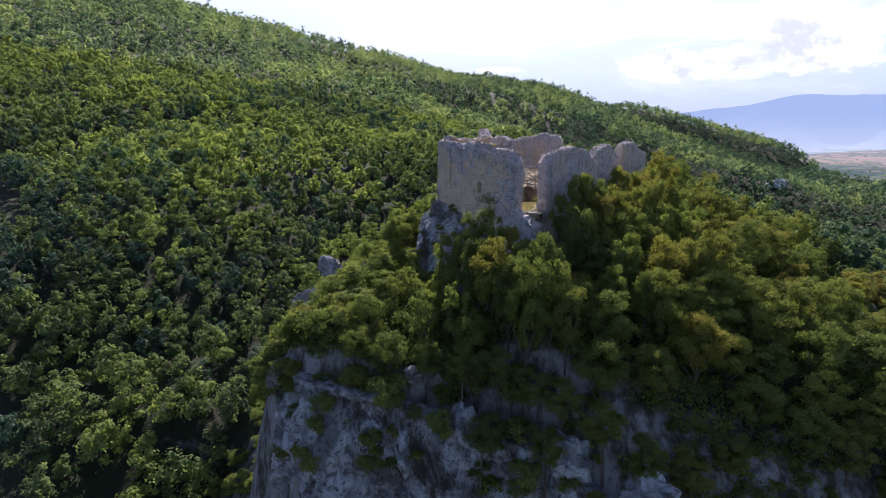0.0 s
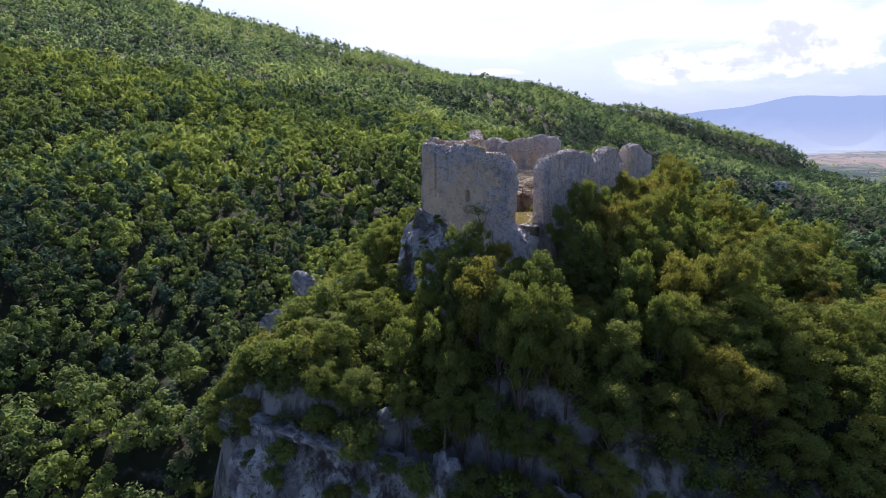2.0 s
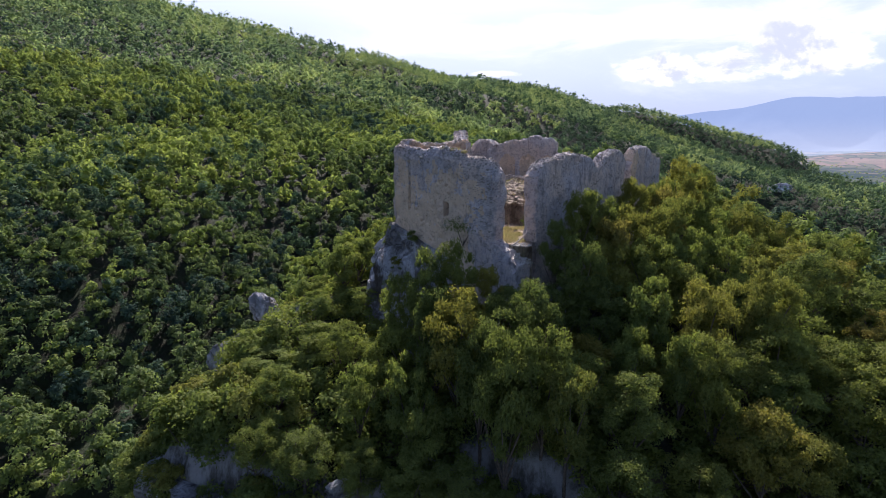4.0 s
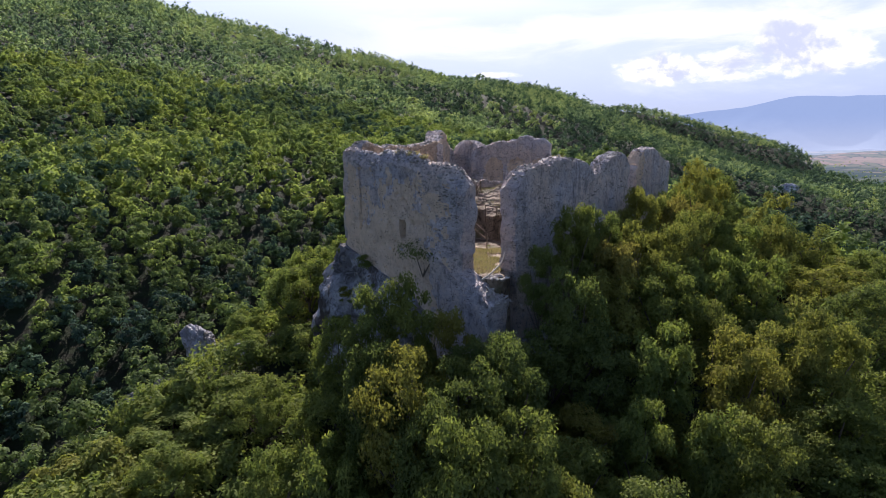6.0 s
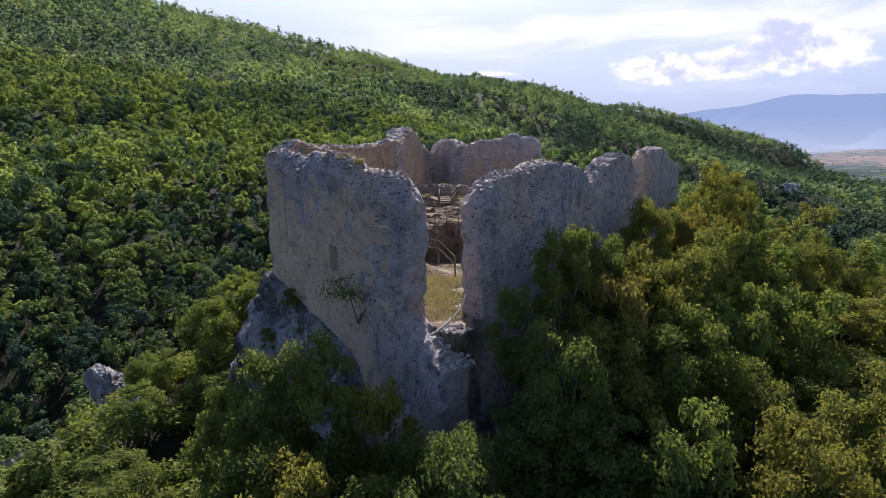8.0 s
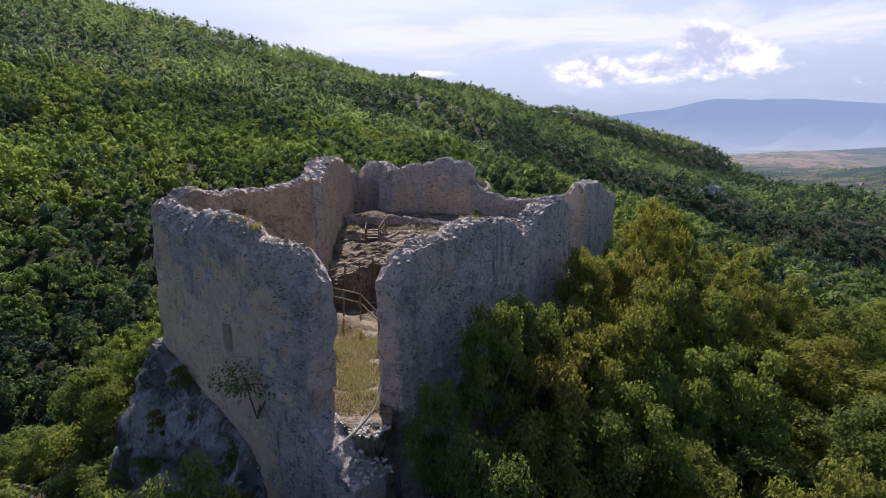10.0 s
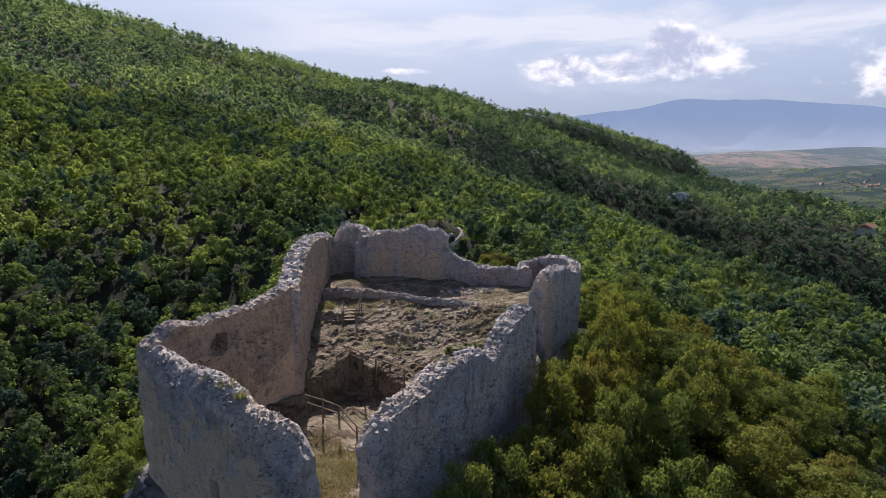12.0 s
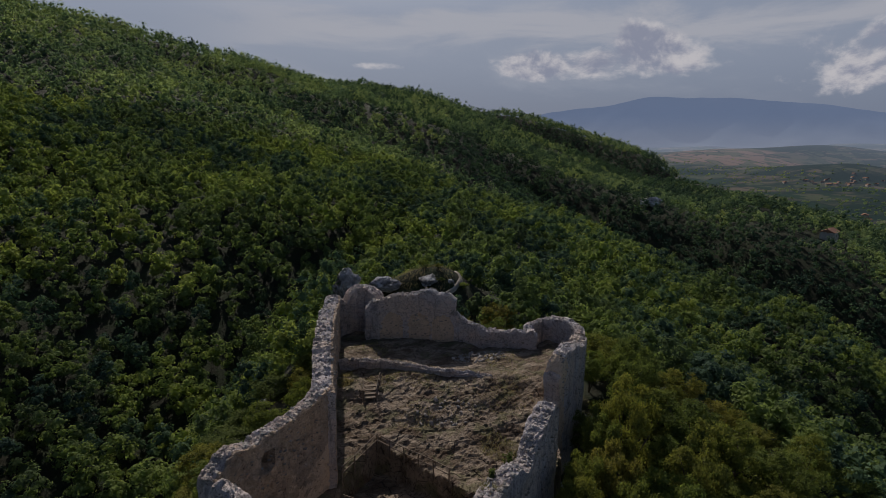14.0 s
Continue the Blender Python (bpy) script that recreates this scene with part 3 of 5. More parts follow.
MASON["c"] = ruined_wall("wall_west_long", [(4.75, 64.2), (4.72, 71), (5.0, 79), (5.45, 87.4)], 1.45,
                         [(0, 9.8), (3, 10.1), (7, 10.7), (12, 10.9), (15, 10.6), (18, 9.8), (20.5, 9.2), (23, 9.3)], -3.0,
                         "long high stone wall with a worn crest", 13, patch=inner_patch)
MASON["d"] = ruined_wall("wall_north_west", [(5.3, 87.3), (6.6, 87.9), (7.9, 88.5), (9.2, 88.3), (10.3, 87.1)], 1.3,
                         [(0, 9.3), (0.9, 9.0), (1.4, 8.4), (2.0, 9.3), (2.9, 10.0), (4.0, 10.05), (5.2, 9.6), (5.9, 8.9)], 0.0, "rounded stub of wall beside the doorway", 14, ragged=0.14)
MASON["e"] = ruined_wall("wall_north", [(8.7, 85.5), (12.6, 85.0), (17.7, 83.2)], 1.1,
                         [(0, 8.5), (0.7, 9.3), (4, 9.75), (6.5, 10.35), (8.7, 10.2), (9.6, 9.1)], 1.0,
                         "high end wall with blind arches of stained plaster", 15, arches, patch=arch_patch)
MASON["f"] = ruined_wall("wall_north_low", [(17.6, 83.0), (20.8, 81.2), (25.3, 80.0)], 0.9,
                         [(0, 8.2), (1.2, 7.5), (4, 6.9), (8, 6.5)], 0.0, "low broken stone wall", 16)
MASON["g"] = ruined_wall("wall_turret", [(24.6, 80.0), (24.9, 81.6), (26.2, 82.4), (27.9, 81.8), (28.9, 80.2), (28.9, 78.2), (28.2, 76.6)], 0.9,
                         [(0, 6.7), (3, 7.1), (6, 7.6), (9, 7.5)], -1.0, "round stub of a corner turret", 17)
MASON["h"] = ruined_wall("wall_east_turret", [(22.2, 68.6), (23.7, 69.8), (26.0, 72.8), (27.9, 76.0)], 1.35,
                         [(0, 7.7), (1.0, 9.0), (2.3, 9.3), (4.5, 8.7), (7, 7.9), (10, 7.6)], -3.0,
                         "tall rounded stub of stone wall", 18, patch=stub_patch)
MASON["i"] = ruined_wall("wall_east", [(9.45, 50.05), (12.5, 53.6), (15.8, 57.6), (19.3, 62.3), (19.75, 62.95)], 1.1,
                         [(0, 7.5), (0.8, 8.3), (3, 8.75), (6, 8.95), (8.3, 8.6), (9.3, 7.6), (10.2, 7.8), (11.4, 8.6), (13.5, 9.0), (15.4, 8.9), (16.5, 8.2)], -4.0,
                         "long pitted stone wall with a notched top", 19)
MASON["j"] = ruined_wall("bench_wall", [(5.9, 78.9), (10.4, 77.8), (14.2, 76.1), (19.0, 74.2)], 0.6,
                         [(0, 5.85), (5, 5.8), (10, 5.5), (14, 5.2)], 3.5, "knee-high stone wall across the courtyard", 20, ragged=0.12)

COURT_EDGE = [(7.2, 49.6), (-0.5, 57.0), (4.9, 64.6), (5.2, 87.4), (8.6, 88.6), (17.6, 83.2), (25.0, 80.3), (27.0, 82.0), (28.8, 79.0), (27.8, 76.0),
              (22.2, 68.4), (21.5, 64.5), (19.4, 62.2), (9.6, 50.0), (9.45, 48.9), (8.7, 48.0), (7.9, 48.6)]


def inside(x, y, ring):
    hit = np.zeros(x.shape, bool)
    for (x0, y0), (x1, y1) in zip(ring, ring[1:] + ring[:1]):
        if y0 != y1:
            hit ^= ((y0 > y) != (y1 > y)) & (x < (x1 - x0) * (y - y0) / (y1 - y0) + x0)
    return hit


def court_height(x, y):
    p = np.stack([x.ravel(), y.ravel(), 0 * x.ravel()], -1)
    lip = np.minimum(64.0 + 1.31 * (x - 5.5), 67.8 - 1.145 * (x - 8.4)) + rough_noise(p, 1.5, 3, 2).reshape(x.shape) * 0.25
    low = 2.75 - 1.1 * step(y, 55, 62) + 1.1 * np.exp(-(((x - 6.3) / 1.5) ** 2 + ((y - 61.3) / 1.8) ** 2))
    turned = np.stack([p[:, 0] * 0.8 + p[:, 1] * 0.35, p[:, 1] * 1.5 - p[:, 0] * 0.5, p[:, 2]], -1)
    ledge = np.floor(2.2 + 2.2 * rough_noise(turned, 2.4, 4, 8, 0.6)).reshape(x.shape) * 0.11 + np.abs(smooth_noise(turned, 0.8, 12)).reshape(x.shape) * 0.07
    high = 3.35 + 0.19 * np.clip(y - 65, 0, 9) - 0.03 * np.clip(x - 14, 0, 10) - 0.2 + ledge + rough_noise(p, 2.6, 5, 4, 0.6).reshape(x.shape) * 0.14
    back = 5.2 + rough_noise(p, 2.0, 5, 6, 0.6).reshape(x.shape) * 0.18 + 0.5 * np.exp(-(((x - 8.5) / 2.0) ** 2 + ((y - 81.5) / 2.0) ** 2))
    high = high + (back - high) * step(y + 0.35 * (x - 12), 75.5, 77.5)
    t = step(y - lip, -0.25, 0.2)
    return low + (high - low) * t + rough_noise(p, 0.7, 3, 7).reshape(x.shape) * 0.06


def build_court():
    xs, ys = np.arange(-1.2, 29.5, 0.15), np.arange(45.8, 89.2, 0.15)
    gx, gy = np.meshgrid(xs, ys)
    keep = inside(gx, gy, COURT_EDGE)
    gz = np.where(keep, court_height(gx, gy), -3.0)
    verts = np.stack([gx, gy, gz], -1).reshape(-1, 3)
    faces = grid_faces(len(ys), len(xs))
    faces = faces[keep.ravel()[faces].any(1)]
    used, faces = np.unique(faces, return_inverse=True)
    me = mesh_from("courtyard", verts[used], faces.reshape(-1, 4), COURT, False)
    tagged(new("courtyard", me), "bare trodden rock floor with a sunken pit", "ground", kind="structure")


build_court()


def rock_face(name, line, tops, outs, drop_m, label, seed, rough=0.55, lap=1.0):
    """A mass of limestone whose face runs along a line: tops and outs are (metres along, value) pairs."""
    q, s, nrm = along_line(line, 0.3)
    top = np.interp(s, [t[0] for t in tops], [t[1] for t in tops])
    out = np.interp(s, [t[0] for t in outs], [t[1] for t in outs])
    v = np.linspace(0, 1, int(drop_m / 0.26))
    drop = v**1.1 * drop_m
    z = top[:, None] - drop[None]
    off = 0.15 + out[:, None] * (drop[None] / 4.0) ** 0.75
    xy = q[:, None] + nrm[:, None] * off[..., None]
    p = np.concatenate([xy, z[..., None]], -1).reshape(-1, 3)
    rib = np.abs(rough_noise(p * (1, 1, 0.30), 2.6, 4, seed)).reshape(z.shape)
    bump = (rough_noise(p * (1, 1, 0.6), 2.4, 6, seed + 1, 0.58).reshape(z.shape) - 0.9 * rib + 0.3) * rough * np.clip(drop[None] / 1.2, 0.12, 1)
    bump += (cells(p + rough_noise(p, 1.0, 2, seed + 2)[:, None] * 0.4, 0.8, seed).reshape(z.shape) - 0.5) * 0.22 * np.clip(drop[None] / 1.2, 0.1, 1)
    crag_lines = 1 - np.abs(rough_noise(p * (1, 1, 0.55), 1.1, 3, seed + 9, 0.6)).reshape(z.shape)
    bump += (crag_lines**3 - 0.45) * 0.42 * np.clip(drop[None] / 0.8, 0.1, 1)
    xy = xy + nrm[:, None] * bump[..., None]
    z = z + rough_noise(p, 1.6, 3, seed + 5).reshape(z.shape) * 0.25 * np.clip(drop[None], 0, 1)
    inner = q - nrm * lap
    verts = np.concatenate([np.concatenate([inner[:, None], xy], 1), np.concatenate([top[:, None] - 0.1 * lap, z], 1)[..., None]], -1)
    me = mesh_from(name, verts.reshape(-1, 3), grid_faces(len(s), len(v) + 1), ROCK, False)
    tagged(new(name, me), label, "rock", kind="structure")
    return verts


PLINTH = rock_face("castle_rock", [(4.0, 90), (2.4, 78), (2.6, 66), (-1.6, 59.5), (-1.5, 56.6), (6.5, 48.8), (7.5, 47.5), (8.4, 47.1), (9.1, 47.7), (9.9, 49.3), (16.5, 56.8), (20.5, 62), (23, 67.5)],
          [(0, 0), (24, 0), (31.5, 2.4), (34.5, 3.2), (37.4, 2.3), (39.4, 1.8), (43, 0.6), (43.9, -0.4), (45, -1.6), (47, -2.0), (48.5, -2.0), (50, -1.6), (52, -1.4), (80, -1)],
          [(0, 2.5), (30, 1.8), (34, 1.5), (38, 1.5), (43, 1.0), (47, 0.7), (50, 0.3), (80, 0.3)], 13, "mottled limestone knob beneath the ruined walls", 21, 0.9)
CLIFF = rock_face("cliff", [(-16.5, 60), (-17.2, 50), (-16.2, 43.0), (-13, 38.8), (-8, 36.6), (-3, 35.6), (3, 35.0), (8, 33.2), (13, 30.0)],
                  [(0, -13), (10, -12), (17, -10.3), (22, -10.6), (28, -10.8), (33, -11.8), (38, -13.4), (43, -14.0), (50, -17)],
                  [(0, 0.5), (60, 0.4)], 36, "sheer grey limestone cliff below the spur", 41, 1.0, 2.2)

# ---- trees ----


def unit(v):
    return v / (np.linalg.norm(v, axis=-1, keepdims=True) + 1e-9)


def leaf_sprays(centres, out, length, width, rng, flat=0.5, up=0.9, loose=0.35):
    """A pointed spray of leaves at each centre, one triangle each; out: the way it faces; up: how far the tips strive upwards.
    The third answer is the way each point is shaded: the roundness of the crown, a little ruffled leaf by leaf."""
    n = len(centres)
    nrm = unit(out + rng.normal(0, flat, (n, 3)))
    a = rng.normal(0, 0.6, (n, 3)) + (0, 0, up)
    a -= nrm * (a * nrm).sum(1)[:, None]
    a = unit(a)
    b = np.cross(nrm, a)
    le = (length * rng.uniform(0.6, 1.4, n))[:, None]
    wi = (width * rng.uniform(0.6, 1.4, n))[:, None]
    v = np.stack([centres - a * le / 2 + b * wi / 2, centres - a * le / 2 - b * wi / 2, centres + a * le / 2], 1)
    shade = unit(unit(out) + rng.normal(0, loose, (n, 3)))
    return v.reshape(-1, 3), np.arange(3 * n).reshape(n, 3), np.repeat(shade, 3, 0)


def crown_points(rng, count, wide, tall, base, clumps, loose=(0.25, 1.45), squat=0.78):
    """Places and outward ways of leaves on the outside of a lumpy crown."""
    u = rng.normal(0, 1, (clumps, 3))
    u /= np.linalg.norm(u, axis=1)[:, None]
    u *= (rng.uniform(0.25, 1.0, clumps) ** 0.45)[:, None]
    u[:, 2] = np.where(u[:, 2] < 0, u[:, 2] * 0.8, u[:, 2])
    size = rng.uniform(0.6, 1.35, clumps) * 0.46 * wide / clumps**0.42
    heart = np.array((0, 0, base + tall * 0.42))
    mid = u * (wide * 0.40, wide * 0.40, tall * 0.40) + (0, 0, base + tall * 0.5)
    pick = rng.choice(clumps, count, p=size**2 / (size**2).sum())
    d = rng.normal(0, 1, (count, 3))
    d /= np.linalg.norm(d, axis=1)[:, None]
    d[:, 2] = np.where(d[:, 2] < -0.4, -d[:, 2], d[:, 2])
    at = mid[pick] + d * (size[pick] * rng.uniform(*loose, count) ** 0.8)[:, None] * (1, 1, squat)
    return at, 0.75 * d + 0.7 * unit((at - heart) * (1, 1, wide / tall)) + (0, 0, 0.3), mid, size


def clump_hearts(rng, mid, size, squat, fill=0.6):
    """The dense heart of each clump of leaves: an uneven knob of eight facets with rounded shading, as corners and their normals."""
    axis = np.array([(1, 0, 0), (0, 1, 0), (-1, 0, 0), (0, -1, 0), (0, 0, 1), (0, 0, -1)], float)
    facets = np.array([(0, 1, 4), (1, 2, 4), (2, 3, 4), (3, 0, 4), (1, 0, 5), (2, 1, 5), (3, 2, 5), (0, 3, 5)])
    turn = rng.uniform(0, math.tau, len(mid))
    c, s = np.cos(turn)[:, None], np.sin(turn)[:, None]
    way = np.stack([c * axis[None, :, 0] - s * axis[None, :, 1], s * axis[None, :, 0] + c * axis[None, :, 1], np.repeat(axis[None, :, 2], len(mid), 0)], -1)
    far = rng.uniform(0.8, 1.2, (len(mid), 6, 1)) * fill * size[:, None, None]
    at = mid[:, None] + way * far * (1, 1, squat)
    return at[:, facets].reshape(-1, 3), unit(way + (0, 0, 0.5))[:, facets].reshape(-1, 3)


def joined(*meshes):
    verts, faces, ways, base = [], [], [], 0
    for v, f, w in meshes:
        verts.append(v), faces.append(f + base), ways.append(w)
        base += len(v)
    return np.concatenate(verts), np.concatenate(faces), np.concatenate(ways)


def limb(bm, a, b, ra, rb, sides=6):
    a, b = Vector(a), Vector(b)
    m = (b - a).to_track_quat("Z", "Y").to_matrix()
    rings = []
    for p, r in ((a, ra), (a.lerp(b, 0.5) + Vector((ra, -ra, 0)) * 0.4, (ra + rb) / 2), (b, rb)):
        rings.append([bm.verts.new(p + m @ Vector((r * math.cos(k * math.tau / sides), r * math.sin(k * math.tau / sides), 0))) for k in range(sides)])
    for lo, hi in zip(rings, rings[1:]):
        for k in range(sides):
            bm.faces.new((lo[k], lo[(k + 1) % sides], hi[(k + 1) % sides], hi[k]))


def trunk_mesh(rng, tall, base, wide):
    bm = bmesh.new()
    limb(bm, (0, 0, -8.5), (0.1, 0.05, base + 0.25 * tall), 0.18, 0.11, 8)
    for k in range(6):
        a = k * math.tau / 6 + rng.uniform(-0.4, 0.4)
        h = base + tall * rng.uniform(0.0, 0.25)
        limb(bm, (0.05, 0, h), (math.cos(a) * wide * 0.30, math.sin(a) * wide * 0.30, h + tall * rng.uniform(0.25, 0.5)), 0.075, 0.025)
    return bm_mesh("trunk", bm, BARK, True)


def tree_kind(seed, leaves, leaf, wide, tall, clumps, leaf_mat, label):
    rng = np.random.default_rng(seed)
    base = 0.35
    ob = tagged(new("tree"), label, "tree", "trees on the spur")
    at, out, mid, size = crown_points(rng, leaves, wide, tall - base, base, clumps, (0.5, 1.55))
    v, f, w = leaf_sprays(at, out, leaf, leaf * 0.75, rng, 0.9, 0.1, loose=0.6)
    knobs, knob_ways = clump_hearts(rng, mid, size, 0.78, 0.52)
    v, f, w = joined((v, f, w), (knobs, np.arange(len(knobs)).reshape(-1, 3), knob_ways))
    part("trunk", trunk_mesh(rng, tall - base, base, wide), ob)
    part("crown", mesh_from("crown", v, f, leaf_mat, normals=w), ob)
    return ob


NEAR = [tree_kind(k, 9500, 0.128, 4.6 + 0.3 * (k % 3), 6.2 + 0.4 * (k % 2), 46, LEAF, "broad-leaved green tree on the steep spur") for k in range(4)]
RUST = [tree_kind(40 + k, 8500, 0.128, 4.3, 6.0, 44, LEAF_RUST, "tree with yellow and rust-tinged autumn leaves") for k in range(2)]
MIDDLE = [tree_kind(20 + k, 5200, 0.165, 4.8 + 0.4 * (k % 3), 6.0 + 0.5 * (k % 3), 40, LEAF, "green deciduous tree among the woodland") for k in range(5)]

BRIGHT = [tree_kind(60 + k, 6500, 0.15, 4.4, 5.6, 40, LEAF_BUSH, "bright yellow-green bushy tree on the sunny slope") for k in range(2)]

# crowns that stand out: x, y, height of the top, width, kind
STAND = [(8.5, 37.7, 0.8, 4.0, "n"), (14.3, 40.7, 0.3, 3.2, "b"), (24.8, 45.2, 1.9, 4.2, "n"), (2.6, 42.8, 1.7, 3.8, "n"), (20.5, 36.8, -3.2, 4.6, "n"), (5.2, 38.6, 0.2, 3.8, "n"), (1.2, 39.6, -0.8, 3.8, "b"), (-2.2, 41.0, -2.2, 3.6, "b"), (12.4, 42.2, -1.6, 3.6, "n"), (24.0, 40.2, -2.6, 4.6, "b"), (28.0, 43.0, -2.4, 4.8, "n"), (10.9, 47.7, 5.0, 2.6, "n"), (13.0, 49.9, 6.9, 3.2, "n"), (14.9, 52.3, 6.6, 3.2, "n"), (17.0, 54.9, 6.4, 3.4, "r"), (19.2, 57.7, 7.2, 3.4, "n"), (21.2, 60.4, 7.3, 3.4, "r"), (8.9, 44.0, 1.2, 3.4, "n"), (6.9, 43.8, 1.4, 3.2, "n"), (12.4, 45.4, 4.3, 3.4, "n"), (15.4, 50.6, 6.2, 4.4, "r"), (18.0, 52.2, 5.6, 4.6, "n"), (20.6, 55.0, 6.6, 4.8, "r"), (22.6, 57.2, 7.0, 4.4, "r"), (23.6, 61.0, 7.6, 4.6, "r"), (27.3, 66.0, 9.0, 4.8, "n"), (24.6, 64.2, 7.6, 4.0, "r"),
         (27.6, 60.0, 6.0, 5.2, "b"), (31.2, 63.0, 6.6, 5.2, "r"), (30.8, 71.5, 7.2, 5.0, "n"), (33.0, 76.5, 6.6, 5.4, "n"), (23.6, 46.4, 3.2, 4.2, "r"), (22.0, 53.0, 5.0, 4.8, "b"), (26.6, 54.6, 4.6, 5.0, "b"),
         (11.2, 45.6, 1.4, 4.0, "n"), (13.2, 44.6, 1.2, 4.6, "n"), (16.8, 44.8, 3.0, 4.4, "b"), (15.0, 48.4, 3.4, 4.6, "n"), (18.6, 49.6, 3.6, 4.8, "n"), (20.0, 44.2, 1.7, 4.2, "n"), (20.8, 48.0, 1.6, 4.0, "n"),
         (4.0, 41.0, 2.3, 4.4, "n"), (6.5, 40.2, 1.9, 4.2, "n"), (2.0, 45.6, 3.0, 3.8, "n"), (4.4, 44.8, 3.4, 3.8, "n"), (5.9, 45.2, 2.3, 3.2, "n"), (0.2, 46.8, 1.6, 3.6, "n"), (9.0, 41.2, 2.4, 3.8, "n"), (6.4, 36.6, 0.6, 4.4, "n"), (9.7, 36.6, 0.0, 3.6, "r"), (18.8, 38.9, -0.8, 4.0, "n"), (17.3, 40.5, 0.1, 3.6, "b"),
         (-0.4, 43.4, -1.4, 4.2, "n"), (-4.2, 47.0, -2.4, 4.0, "n"), (-7.6, 53.6, -1.6, 3.8, "b"), (-6.4, 60.0, 1.4, 4.6, "b"), (-5.4, 62.4, 2.3, 4.8, "b"), (-6.4, 66.2, 2.4, 4.6, "b"), (-3.4, 69.0, 3.2, 5.0, "b"), (-10.4, 50.4, -3.6, 3.6, "b"), (-9.4, 58.4, -1.4, 3.6, "b"), (-11.6, 55.0, -4.0, 3.4, "b"), (20.6, 38.4, -4.4, 5.0, "n"),
         (24.6, 43.6, -1.0, 5.2, "n"), (30.4, 45.4, -2.6, 5.4, "r"), (31.4, 51.6, 1.6, 5.4, "n"), (12.2, 34.6, -4.6, 4.6, "n"), (2.6, 37.4, -4.6, 4.0, "n")]


def clear_of_ruin(x, y, gap=1.6):
    ring = COURT_EDGE
    if inside(np.array([x]), np.array([y]), ring)[0]:
        return False
    for (x0, y0), (x1, y1) in zip(ring, ring[1:] + ring[:1]):
        t = max(0, min(1, ((x - x0) * (x1 - x0) + (y - y0) * (y1 - y0)) / ((x1 - x0) ** 2 + (y1 - y0) ** 2)))
        if math.hypot(x - x0 - t * (x1 - x0), y - y0 - t * (y1 - y0)) < gap:
            return False
    return True


CRAGS = ((-15.4, 62.9), (-16.0, 57.0), (-13.6, 47.0), (-9.0, 56.5))


def clear_of_crags(x, y, gap=2.6):
    return all(math.hypot(x - a, y - b) > gap for a, b in CRAGS)


def plant_trees():
    rng = random.Random(5)
    used = {}
    spots = []

    def free(x, y, gap):
        return all(math.hypot(x - a, y - b) > gap for a, b in spots)

    def put(kinds, x, y, z, tall, wide):
        src = kinds[rng.randrange(len(kinds))]
        full = 5.9
        m = pose(x, y, z, rng.uniform(-4, 4), rng.uniform(-4, 4), rng.uniform(0, 360))
        ob = copy_thing(src, m) if used.get(src) else src
        used[src] = True
        ob.matrix_basis = m @ Matrix.Diagonal((wide / 4.8, wide / 4.8, tall / full, 1))
        spots.append((x, y))

    for x, y, top, wide, kind in STAND:
        tall = max(3.5, min(top - land_at(x, y), 2.3 * wide))
        put({"n": NEAR, "r": RUST, "b": BRIGHT}[kind], x, y, top - tall, tall, wide)
    # bushes and trees that hide the brink of the cliff
    for x, y, top in ((-8.0, 39.0, -5.6), (-5.0, 38.4, -5.8), (-1.6, 37.4, -6.2), (1.4, 36.6, -6.2), (4.2, 36.2, -6.4), (6.6, 34.9, -7.4), (9.2, 34.0, -8.0), (12.0, 32.2, -9.0), (-11.5, 41.0, -6.4), (-14.0, 44.5, -7.6), (7.8, 32.6, -11.5), (3.0, 34.4, -11.0)):
        put(NEAR, x, y, top - 4.2, 4.2, rng.uniform(3.0, 3.8))
    # the steep slope under the eastern wall is closed wood
    count = 0
    for _ in range(5000):
        x, y = rng.uniform(7, 42), rng.uniform(21, 46)
        if count >= 80 or not free(x, y, 2.7) or y < 33.5 - 0.45 * (x - 7) or not clear_of_ruin(x, y, 2.6):
            continue
        put(RUST if rng.random() < 0.10 else NEAR if y > 30 and x < 26 else MIDDLE, x, y, land_at(x, y) - 0.4, rng.uniform(4.2, 6.4), rng.uniform(3.6, 5.2))
        count += 1
    count = 0
    for _ in range(14000):
        if count > 165:
            break
        x, y = rng.uniform(-34, 50), rng.uniform(9, 104)
        if (x - 9) ** 2 + (y - 52) ** 2 > 44**2 or ((x - 15) / 11) ** 2 + ((y - 104) / 7) ** 2 < 1 or not free(x, y, 3.5) or not clear_of_ruin(x, y, 2.4) or not clear_of_crags(x, y, 3.4):
            continue
        front = 40 < y < 52 and -6 < x < 12
        if front or (y < 36 and x < 12) or (x < 0 and 36 < y < 62 and rng.random() < 0.6):
            continue
        z = land_at(x, y)
        tall = rng.uniform(3.8, 6.6)
        if x < 0 and y > 36:
            tall *= 0.72
        put(BRIGHT if x < 0 and y < 80 else NEAR if y < 46 and abs(x - 9) < 16 else RUST if x > 20 and rng.random() < 0.3 else BRIGHT if x > 20 and rng.random() < 0.4 else MIDDLE, x, y, z - 0.3, tall, rng.uniform(3.8, 5.8))
        count += 1
    return spots


SPOTS = plant_trees()


GULLY_FAR = [(210, 800), (322, 748), (372, 632), (352, 500)]
GULLY_NEAR = [(150, 440), (212, 310), (252, 215), (290, 120)]


